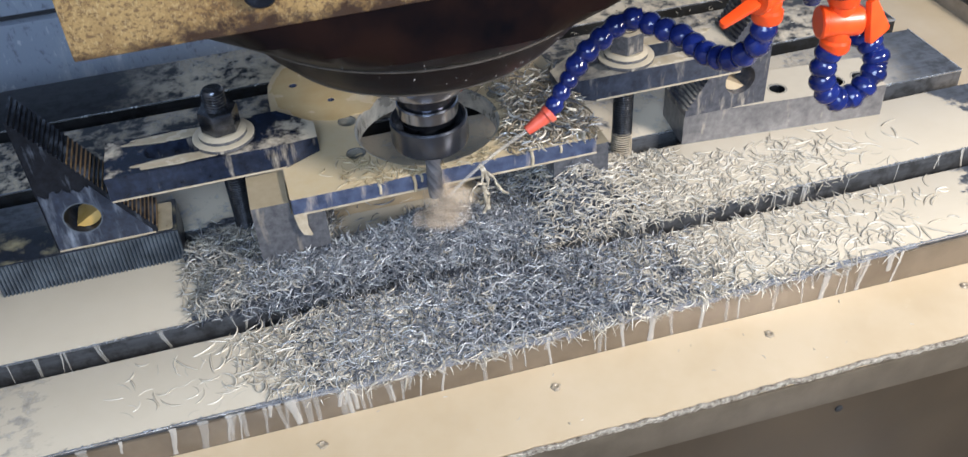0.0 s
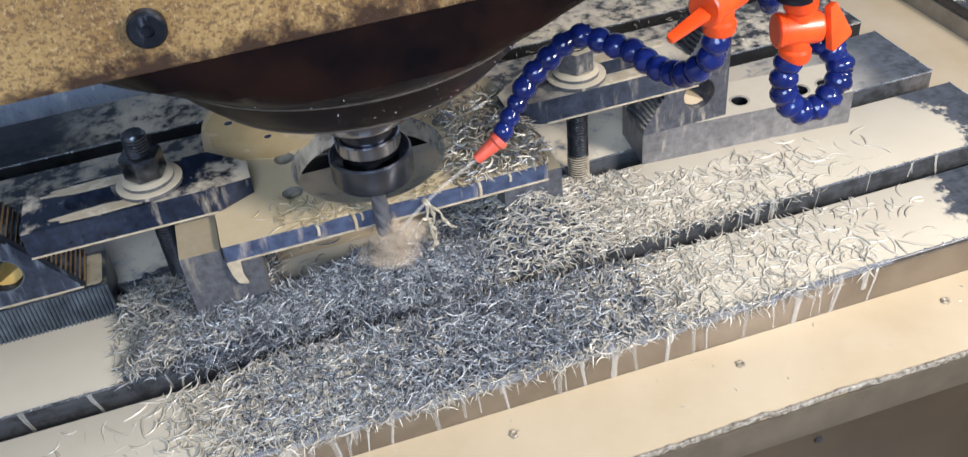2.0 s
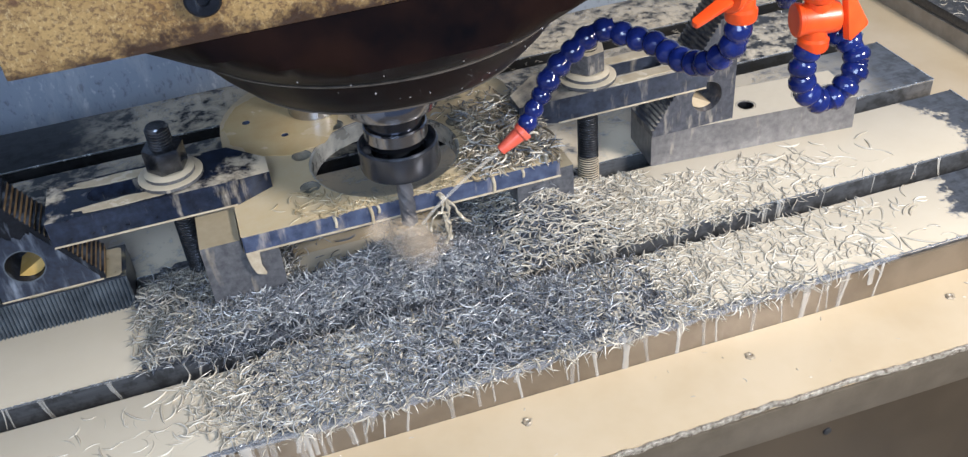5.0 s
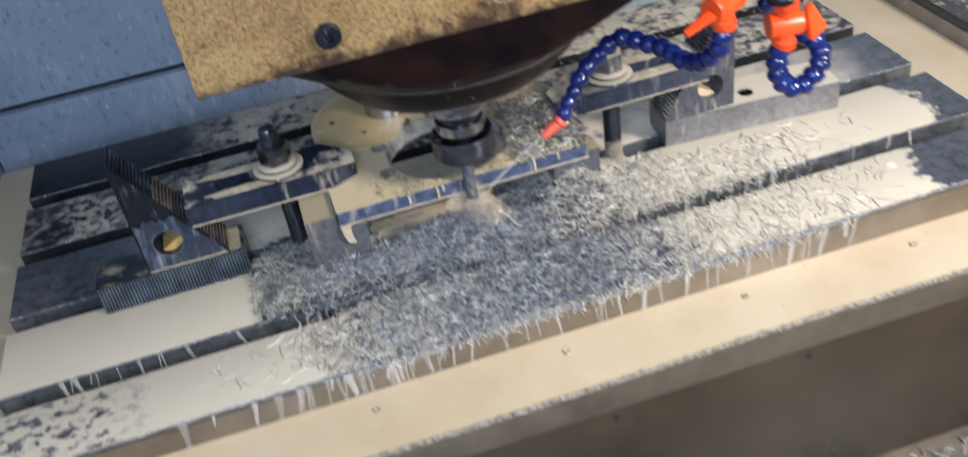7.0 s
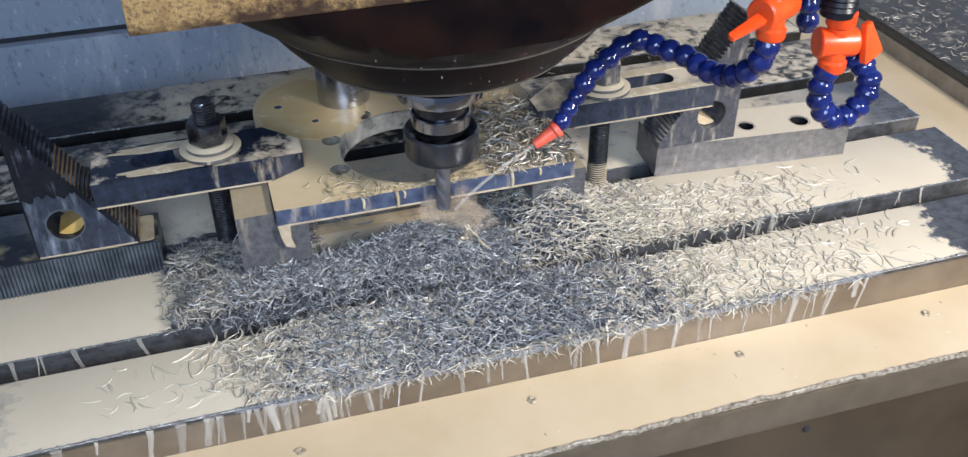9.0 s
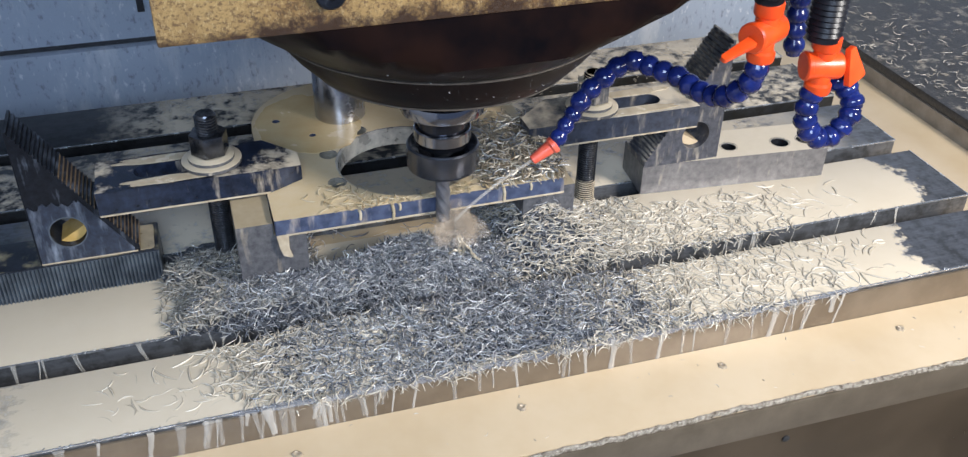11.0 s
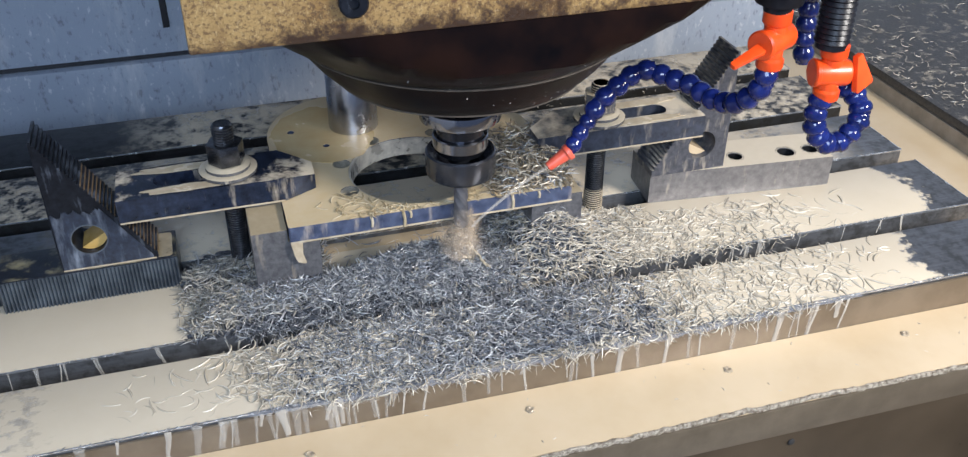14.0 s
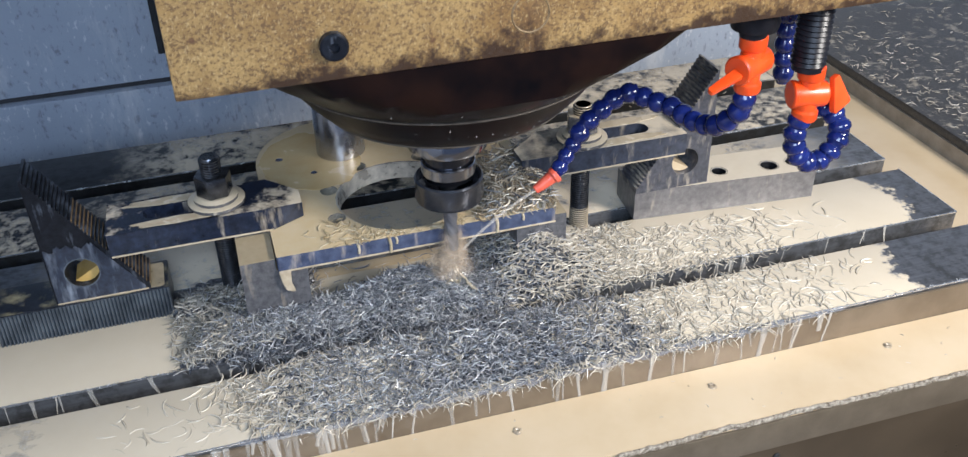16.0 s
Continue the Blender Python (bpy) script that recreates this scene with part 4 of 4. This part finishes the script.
    jointed(c, [(0, 0, 0), (0.001, 0.002, -0.03), (0.003, 0.004, -0.06), (0.006, 0.004, -0.088)], 0.0072, 8)


# ---- chips and coolant spray ----
def slivers(name, places, size, width, mat, label, flat, seed, kind="stuff"):
    """Curved tapered slivers at (x, y, z) places; flat: how flat they lie, 1 level."""
    rng = np.random.default_rng(seed)
    n, rings = len(places), 6
    t = np.linspace(-1, 1, rings)
    length = rng.uniform(0.55, 1.25, n) * size
    bend = rng.uniform(0.3, 2.5, n) * rng.choice((-1, 1), n)
    w = rng.uniform(0.6, 1.25, n) * width
    ang = t[None, :] * bend[:, None] * 0.5
    rad = length / np.abs(bend)
    px = rad[:, None] * np.sin(np.abs(bend)[:, None] * 0.5 * t[None, :])
    py = rad[:, None] * (1 - np.cos(ang)) * np.sign(bend)[:, None]
    taper = (1 - 0.78 * np.abs(t) ** 3.5)[None, :] * w[:, None]
    nx, ny = -np.sin(ang), np.cos(ang)
    v = np.zeros((n, rings, 3, 3))
    for k, (a, h) in enumerate(((-0.5, 0.0), (0.5, 0.0), (0.0, 0.42))):
        v[:, :, k, 0], v[:, :, k, 1], v[:, :, k, 2] = px + nx * taper * a, py + ny * taper * a, taper * h
    yaw, roll = rng.uniform(0, math.tau, n), rng.uniform(-1, 1, n) * math.pi * (1 - flat) * 0.9
    pitch = rng.normal(0, 0.55, n) * (1 - flat)
    cr, sr, cp, sp, cy, sy = np.cos(roll), np.sin(roll), np.cos(pitch), np.sin(pitch), np.cos(yaw), np.sin(yaw)
    zero, one = np.zeros(n), np.ones(n)
    rx = np.stack([one, zero, zero, zero, cr, -sr, zero, sr, cr], -1).reshape(n, 3, 3)
    ry = np.stack([cp, zero, sp, zero, one, zero, -sp, zero, cp], -1).reshape(n, 3, 3)
    rz = np.stack([cy, -sy, zero, sy, cy, zero, zero, zero, one], -1).reshape(n, 3, 3)
    v = np.einsum("nij,nrkj->nrki", rz @ ry @ rx, v) + np.asarray(places)[:, None, None, :]
    quads = []
    for r in range(rings - 1):
        for k in range(3):
            j = (k + 1) % 3
            quads.append((r * 3 + k, r * 3 + j, r * 3 + 3 + j, r * 3 + 3 + k))
    faces = (np.array(quads)[None] + (np.arange(n) * rings * 3)[:, None, None]).reshape(-1, 4)
    me = bpy.data.meshes.new(name)
    me.from_pydata(v.reshape(-1, 3).tolist(), [], faces.tolist())
    me.polygons.foreach_set("use_smooth", [True] * len(me.polygons))
    me.materials.append(mat)
    return tagged(new(name, me), label, "metal chips", kind=kind)


def heap(x, y):
    """Height of the chip heap over the table."""
    g = lambda cx, cy, sx, sy, a: a * np.exp(-((x - cx) / sx) ** 2 - ((y - cy) / sy) ** 2)
    h = g(-0.052, 0.110, 0.052, 0.018, 0.025) + g(-0.03, 0.106, 0.03, 0.014, 0.006) + g(0.068, 0.142, 0.036, 0.034, 0.042) + g(-0.185, 0.140, 0.045, 0.045, 0.014) + g(-0.13, 0.11, 0.05, 0.030, 0.005)
    h = h + g(-0.02, 0.055, 0.13, 0.045, 0.0075) + g(0.05, 0.02, 0.10, 0.02, 0.003) + g(0.11, 0.135, 0.04, 0.035, 0.006) + g(0.066, 0.112, 0.034, 0.016, 0.020) + g(-0.145, 0.098, 0.045, 0.020, 0.010)
    return h - 0.011 * np.exp(-((y - 0.0772) / 0.0085) ** 4) * (1 - np.exp(-((x - 0.0) / 0.022) ** 2) * 0.6)


def thick(x, y):
    """How thickly chips lie, 0 to 1."""
    a = np.clip((x + 0.226 + 0.010 * np.sin(y * 90)) / 0.02, 0, 1) * np.clip((0.16 - x) / 0.11, 0, 1)
    front = np.clip((x + 0.190 - 0.3 * np.clip(0.03 - y, 0, 1)) / 0.06, 0, 1)
    a = np.where(y < 0.075, a * front, a)
    gap = np.exp(-((y - 0.0765) / 0.0085) ** 4) * (1 - np.clip((x + 0.080) / 0.05, 0, 1) * np.clip((0.034 - x) / 0.04, 0, 1) * 0.8)
    bare = np.clip((x + 0.122) / 0.012, 0, 1) * np.clip((0.012 - x) / 0.02, 0, 1) * np.clip((y - 0.129) / 0.010, 0, 1)
    return a * (1 - gap) * (1 - 0.97 * bare)


def table_chips():
    rng = np.random.default_rng(11)
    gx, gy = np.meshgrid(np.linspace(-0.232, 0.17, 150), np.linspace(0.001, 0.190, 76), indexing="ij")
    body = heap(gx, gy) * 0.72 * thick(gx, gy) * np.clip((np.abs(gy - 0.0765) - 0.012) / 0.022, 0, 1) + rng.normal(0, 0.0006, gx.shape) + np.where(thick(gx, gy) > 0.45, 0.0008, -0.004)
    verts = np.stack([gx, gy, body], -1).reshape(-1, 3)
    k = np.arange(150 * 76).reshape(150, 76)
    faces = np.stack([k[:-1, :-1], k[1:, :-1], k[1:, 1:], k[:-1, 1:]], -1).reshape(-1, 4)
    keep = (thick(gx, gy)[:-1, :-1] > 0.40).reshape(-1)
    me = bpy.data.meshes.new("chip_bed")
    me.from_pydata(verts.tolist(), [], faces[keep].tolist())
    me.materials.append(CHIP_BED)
    riding(tagged(new("chip_bed", me), "body of the chip heap, coloured dark for shade between chips", "metal chips", kind="stuff"))

    def scatter(n, x0, x1, y0, y1, weight, lift):
        x, y = rng.uniform(x0, x1, n), rng.uniform(y0, y1, n)
        ok = rng.uniform(0, 1, n) < weight(x, y)
        x, y = x[ok], y[ok]
        return np.stack([x, y, lift(x, y)], -1)

    z = lambda x, y: heap(x, y) * thick(x, y) * rng.uniform(0.75, 1.12, x.shape) + rng.uniform(0.0006, 0.0032, x.shape)
    inner = lambda x, y: thick(x, y) * np.clip((0.150 - x) / 0.13, 0.05, 1) * np.clip((x + 0.20) / 0.11, 0.10, 1) * np.where(y > 0.085, 1 - 0.5 * np.clip((x + 0.01) / 0.04, 0, 1), 1.0)
    riding(slivers("steel_chips", scatter(19000, -0.23, 0.16, -0.001, 0.185, inner, z), 0.0142, 0.00092, CHIP, "tangled bright blue-grey steel slivers heaped on the table", 0.42, 1))
    flank = lambda x, y: thick(x, y) * np.clip((x + 0.20) / 0.08, 0.1, 1) * np.clip((0.03 - x) / 0.03, 0, 1)
    riding(slivers("steel_chips", scatter(4200, -0.225, 0.03, 0.0835, 0.118, flank, lambda x, y: heap(x, y) * thick(x, y) * rng.uniform(0.9, 1.12, x.shape) + rng.uniform(0.0006, 0.0030, x.shape)), 0.0142, 0.00092, CHIP, "tangled steel slivers on the steep side of the heap", 0.42, 21))
    outer = lambda x, y: np.clip(thick(x, y) * (0.14 + 0.80 * np.clip((-0.02 - x) / 0.10, 0, 1) * np.clip((0.062 - y) / 0.02, 0, 1)) + 0.95 * np.clip((x + np.where(y > 0.085, 0.02, 0.0)) / 0.11, 0, 1) * np.clip((0.30 - x - 0.4 * np.clip(0.06 - y, 0, 1)) / 0.20, 0, 1), 0, 1) * (np.abs(y - 0.0765) > 0.0090 * ((x < -0.06) | (x > 0.03))) * ((x < 0.16) | (y < 0.150))
    flatz = lambda x, y: heap(x, y) * thick(x, y) + rng.uniform(-0.0009, 0.0006, x.shape) + 0.0012 * np.clip((0.02 - x) / 0.05, 0, 1)
    riding(slivers("coated_chips", scatter(15000, -0.235, 0.36, 0.001, 0.166, outer, flatz), 0.0145, 0.0015, CHIP_WET, "cream coolant-coated chips lying flat on the wet table", 0.85, 2))
    dull = lambda x, y: np.clip((x + 0.232) / 0.02, 0, 1) * np.clip((-0.100 - x) / 0.06, 0, 1) * np.clip((y - 0.0855) / 0.004, 0, 1)
    riding(slivers("coated_chips", scatter(2600, -0.235, -0.09, 0.085, 0.172, dull, lambda x, y: heap(x, y) * thick(x, y) * rng.uniform(0.8, 1.05, x.shape) + rng.uniform(0.0, 0.0015, x.shape)), 0.0145, 0.0012, CHIP_DULL, "dull tan-grey chips at the edge of the heap", 0.7, 23))
    low = lambda x, y: np.clip((x + 0.215 + 0.5 * np.clip(y - 0.05, -0.05, 0)) / 0.07, 0, 1) * np.clip((-0.06 - x) / 0.05, 0, 1)
    riding(slivers("coated_chips", scatter(1700, -0.22, -0.06, 0.003, 0.0665, low, lambda x, y: heap(x, y) * thick(x, y) + rng.uniform(-0.0006, 0.0016, x.shape)), 0.0150, 0.0014, CHIP_WET, "cream coated chips at the foot of the heap", 0.8, 24))
    few = lambda x, y: np.clip((x + 0.29) / 0.08, 0, 1)
    riding(slivers("coated_chips", scatter(110, -0.29, -0.17, 0.006, 0.062, few, lambda x, y: rng.uniform(-0.0007, 0.0001, x.shape)), 0.0180, 0.0016, CHIP_WET, "few cream chips half sunk in the coolant film", 0.96, 25))
    loose = lambda x, y: np.clip((x - 0.08) / 0.08, 0, 1) * np.clip((0.35 - x) / 0.10, 0, 1) * (np.abs(y - 0.0765) > 0.013) * ((x < 0.16) | (y < 0.148))
    riding(slivers("coated_chips", scatter(900, 0.08, 0.36, 0.004, 0.162, loose, lambda x, y: rng.uniform(-0.0005, 0.0003, x.shape)), 0.0200, 0.0020, CHIP_WET, "large cream curls lying in the coolant film", 0.96, 22))
    edge = lambda x, y: 0.9 * np.clip((x + 0.17) / 0.05, 0, 1) * np.clip((0.27 - x) / 0.1, 0, 1)
    hang = scatter(700, -0.16, 0.26, -0.004, 0.002, edge, lambda x, y: rng.uniform(-0.006, 0.003, x.shape))
    riding(slivers("edge_chips", hang, 0.016, 0.0012, CHIP_WET, "pale chips hanging over the table's front edge", 0.3, 3))
    lip = lambda x, y: 0.9 * np.clip((x + 0.21) / 0.03, 0, 1) * np.clip((0.28 - x) / 0.12, 0, 1)
    riding(slivers("edge_chips", scatter(900, -0.19, 0.03, 0.0825, 0.0900, lip, lambda x, y: rng.uniform(-0.006, 0.005, x.shape)), 0.0150, 0.0010, CHIP, "steel slivers hanging into the slot", 0.3, 34))
    riding(slivers("edge_chips", scatter(420, 0.0, 0.28, 0.0835, 0.0885, lip, lambda x, y: rng.uniform(-0.005, 0.003, x.shape)), 0.014, 0.0011, CHIP_WET, "pale chips hanging over the slot's edge", 0.3, 33))
    bore_off = lambda x, y: np.hypot(x - BORE[0], y - BORE[1]) > BORE[2] + 0.004
    plate = lambda x, y: bore_off(x, y) * np.clip((x + 0.005) / 0.035, 0.0, 1) * np.clip((0.215 - y) / 0.05, 0, 1) * (np.hypot(x - 0.118, y - 0.17) > 0.02)
    riding(slivers("plate_chips", scatter(1500, -0.01, 0.074, 0.108, 0.215, plate, lambda x, y: WZ1 + rng.uniform(0.0004, 0.009, x.shape) * np.clip((x - 0.0) / 0.03, 0.1, 1)), 0.0150, 0.0016, CHIP_TAN, "wet chips strewn over the steel plate", 0.65, 4))
    riding(slivers("plate_chips", scatter(380, -0.01, 0.074, 0.108, 0.215, plate, lambda x, y: WZ1 + rng.uniform(0.0004, 0.010, x.shape) * np.clip((x - 0.0) / 0.03, 0.1, 1)), 0.0150, 0.0014, CHIP, "bright steel chips tangled on the steel plate", 0.5, 14))
    rim = lambda x, y: bore_off(x, y) * np.clip((x + 0.12) / 0.06, 0, 1) * 0.9
    riding(slivers("plate_chips", scatter(800, -0.125, 0.0, 0.1085, 0.145, rim, lambda x, y: WZ1 + rng.uniform(0.0002, 0.0012, x.shape)), 0.011, 0.0011, CHIP_COAT, "thin chips along the plate's front edge", 0.85, 6))
    cover = lambda x, y: (0.22 + 0.75 * np.clip((0.66 - x) / 0.10, 0, 1)) * np.where(np.sin(x * 62 + 3 * np.sin(y * 41)) * np.sin(y * 53 + 2 * np.sin(x * 33)) > -0.12, 1.0, 0.25)
    riding(slivers("cover_chips", scatter(4200, 0.552, 1.0, 0.05, 0.572, cover, lambda x, y: -0.004 + rng.uniform(0.0004, 0.003, x.shape)), 0.0105, 0.0011, CHIP_WET, "pale chips strewn over the dark cover plate", 0.7, 5))
    stuck = scatter(1700, -0.15, 1.1, -0.06, 0.26, lambda x, y: 0.12 + 0.75 * np.clip((x - 0.05) / 0.2, 0, 1), lambda x, y: y)
    stuck[:, 1] = 0.5895
    tagged(slivers("wall_chips", stuck, 0.007, 0.0009, CHIP_WET, "small chips stuck to the back wall", 0.4, 41), "small chips stuck to the back wall", "metal chips", kind="stuff")
    rear = lambda x, y: 0.6 * np.ones_like(x)
    riding(slivers("tray_chips", scatter(500, -0.1, 0.42, 0.295, 0.44, rear, lambda x, y: rng.uniform(0.0003, 0.0012, x.shape)), 0.006, 0.0009, CHIP_WET, "fine chips on the rear of the table", 0.8, 8))
    riding(slivers("floating_chips", scatter(70, -0.40, 0.44, -0.058, -0.006, lambda x, y: 0.5 * np.ones_like(x), lambda x, y: -0.0262 - 0.0096 * x + rng.uniform(0.0, 0.0004, x.shape)), 0.004, 0.0009, CHIP_WET, "few small chips afloat in the milky tray", 0.9, 31))
    # small bright slivers stand in for sparkling highlights on three strip edges
    for y0, lift in ((0.0005, 0.0), (0.0870, 0.0), (0.1885, 0.0)):
        line = scatter(420, TX0, TX1, y0 - 0.0008, y0 + 0.0010, lambda x, y: 0.35 + 0.5 * (np.sin(x * 41) > 0), lambda x, y: rng.uniform(0.0, 0.0005, x.shape))
        riding(slivers("edge_glint", line, 0.0028, 0.0007, CHIP, "tiny bright slivers added as glints along the strip's edge", 0.6, int(y0 * 1000) + 20))
    tagged(slivers("floor_chips", scatter(4200, -0.1, 0.9, -0.35, -0.07, lambda x, y: np.ones_like(x) * 0.9, lambda x, y: -0.242 + rng.uniform(0.0, 0.004, x.shape)), 0.013, 0.0018, CHIP_DULL, "loose chips on the machine floor", 0.75, 7))


def hanging_tangle():
    """A twisted string of wet chips that hangs from the plate's edge until the cutter knocks it off."""
    h = thing("chip_tangle", (-0.0115, 0.1055, 0.0635), "cream twisted string of chips hanging from the plate's edge", "chip tangle")
    strands = (((-0.002, 0.003, 0.001), (0.0, -0.001, 0.0), (0.002, -0.003, -0.010), (-0.001, -0.004, -0.020), (0.001, -0.006, -0.031)),
               ((-0.004, 0.002, 0.001), (-0.001, -0.002, -0.001), (-0.002, -0.004, -0.012), (0.002, -0.005, -0.022), (-0.003, -0.008, -0.033)),
               ((0.000, -0.001, -0.001), (0.005, -0.004, -0.006), (0.010, -0.006, -0.016), (0.015, -0.008, -0.021)),
               ((0.001, -0.003, -0.012), (-0.006, -0.005, -0.009), (-0.011, -0.006, -0.015), (-0.012, -0.007, -0.022)))
    for points, r in zip(strands, (0.0013, 0.0011, 0.0010, 0.0008)):
        bm, _ = tube(points, r, 8)
        for v in bm.verts:
            v.co += 0.0012 * noise.noise_vector(v.co * 260)
        part("strand", bm, TANGLE, h)
    return h


def coolant_spray():
    """The jet from the nozzle and the splash at the cutter, as droplets."""
    j = thing("coolant_jet", (0.0142, 0.0865, 0.0995), "thin milky coolant jet from the nozzle to the cutter", "coolant jet")
    bm, _ = tube([(0, 0, 0), (-0.020, 0.003, -0.014), (-0.042, 0.006, -0.033), (-0.054, 0.008, -0.046)], 0.0012, 8)
    part("stream", bm, JET, j)
    clouds = []
    octa = np.array([(1, 0, 0), (-1, 0, 0), (0, 1, 0), (0, -1, 0), (0, 0, 1), (0, 0, -1)], float)
    sides = np.array([(0, 2, 4), (2, 1, 4), (1, 3, 4), (3, 0, 4), (2, 0, 5), (1, 2, 5), (3, 1, 5), (0, 3, 5)])
    for n in range(3):
        rng = np.random.default_rng(40 + n)
        count = 2600
        fall = rng.power(1.5, count)
        a, d = rng.uniform(0, math.tau, count), np.abs(rng.normal(0, 1, count)) * (0.002 + 0.008 * fall)
        p = np.stack([AX + 0.006 + d * np.cos(a) * 1.2, AY - 0.007 + d * np.sin(a) * 0.7, 0.066 - 0.034 * fall + rng.normal(0, 0.003, count)], -1)
        r = rng.choice((0.00014, 0.0002, 0.00028, 0.00045), count, p=(0.5, 0.33, 0.14, 0.03))
        me = bpy.data.meshes.new("coolant_splash")
        me.from_pydata((p[:, None] + octa[None] * r[:, None, None]).reshape(-1, 3).tolist(), [], (sides[None] + (np.arange(count) * 6)[:, None, None]).reshape(-1, 3).tolist())
        me.materials.append(SPRAY)
        clouds.append(tagged(new("coolant_splash", me), "milky coolant droplets thrown round the cutter", "coolant splash", kind="stuff"))
    for k, (r0, r1, top) in enumerate(((0.0075, 0.012, 0.064), (0.0085, 0.017, 0.056))):
        bm = lathe([(r0 + (r1 - r0) * (i / 7) ** 1.6, top - (top - 0.034) * i / 7) for i in range(8)], 28, (AX, AY))
        for v in bm.verts:
            w = 0.25 * noise.noise((v.co.x * 160, v.co.y * 160, v.co.z * 90 + k * 9))
            v.co.x += (v.co.x - AX) * w
            v.co.y += (v.co.y - AY) * w
        clouds.append(tagged(part("spray_sheet", bm, MIST), "thin veil of coolant spray round the cutter", "coolant splash", kind="stuff"))
    for k, (x, y, z, rx, rz) in enumerate(((0.004, -0.008, 0.044, 0.011, 0.008), (0.011, -0.006, 0.047, 0.010, 0.010), (0.006, -0.009, 0.041, 0.016, 0.006), (0.016, -0.005, 0.052, 0.008, 0.007), (-0.006, -0.008, 0.040, 0.012, 0.006))):
        puff = bmesh.new()
        bmesh.ops.create_icosphere(puff, subdivisions=4, radius=1.0)
        for v in puff.verts:
            v.co *= 1 + 0.45 * noise.noise(v.co * 1.6 + Vector((k * 7, 0, 0))) + 0.15 * noise.noise(v.co * 4)
            v.co = (AX + x + v.co.x * rx, AY + y + v.co.y * rx * 0.7, z + v.co.z * rz)
        clouds.append(tagged(part("spray_puff", puff, MIST), "soft puff of coolant mist at the cutter", "coolant splash", kind="stuff"))
    return clouds


machine_table()
coolant_tray()
right_cover()
enclosure()
workpiece()
supports()
clamp_strap((-0.180, 0.1685, 0.0680), "dark clamp strap wet with milky coolant", False)
clamp_strap((0.128, 0.1745, 0.0680), "dark steel clamp strap streaked with coolant", True)
clamp_stud((-0.1778, 0.1685, 0), -0.028, 0.1265, 0.0872, "black threaded stud with nut and wet washers")
clamp_stud((0.1190, 0.1715, 0), -0.028, 0.1195, 0.0872, "bright threaded stud with washers among coated chips", coated=True)
step_block((-0.306, 0.160, 0.0268), "black triangular step block with lower steps coloured as lit", False)
step_block((0.2365, 0.163, 0.0287), "dark triangular step block with a cross hole", True)
toothed_base((-0.352, 0.156, 0), 0.127, 0.0265, 0.040, "black toothed base block on the table")
support_bar()
end_mill = spindle_head()
coolant_hoses()
table_chips()
SPLASH = coolant_spray()
TANGLED = hanging_tangle()


def motions():
    """The table feeds along its length with all that rides on it; the cutter turns and the splash dances."""
    for ob in RIDING:
        start = ob.matrix_basis.copy()
        walk(ob, [(t, Matrix.Translation((-FEED * t, 0, 0)) @ start) for t in range(17)])
    start = TANGLED.matrix_basis.copy()
    drops = ((0, 0.0), (5.6, 0.0), (5.9, -0.010), (6.2, -0.026), (6.4, -0.0285), (16, -0.0285))
    walk(TANGLED, [(t, Matrix.Translation((-FEED * t, 0.3 * fall, fall)) @ start @ pose(0, 0, 0, -900 * fall, 0, 500 * fall)) for t, fall in drops])
    walk(end_mill, [(0.1 * i, pose(0, 0, 0, 0, 0, -80 * i)) for i in range(161)])
    for k, ob in enumerate(SPLASH):
        rng = random.Random(k)
        rows = []
        for i in range(41):
            rows.append((0.4 * i, Matrix.Translation((AX, AY, 0)) @ pose(0, 0, rng.uniform(-0.004, 0.006), 0, 0, 70 * i * (1 if k % 2 else -1)) @ Matrix.Translation((-AX, -AY, 0))))
        walk(ob, rows)


motions()
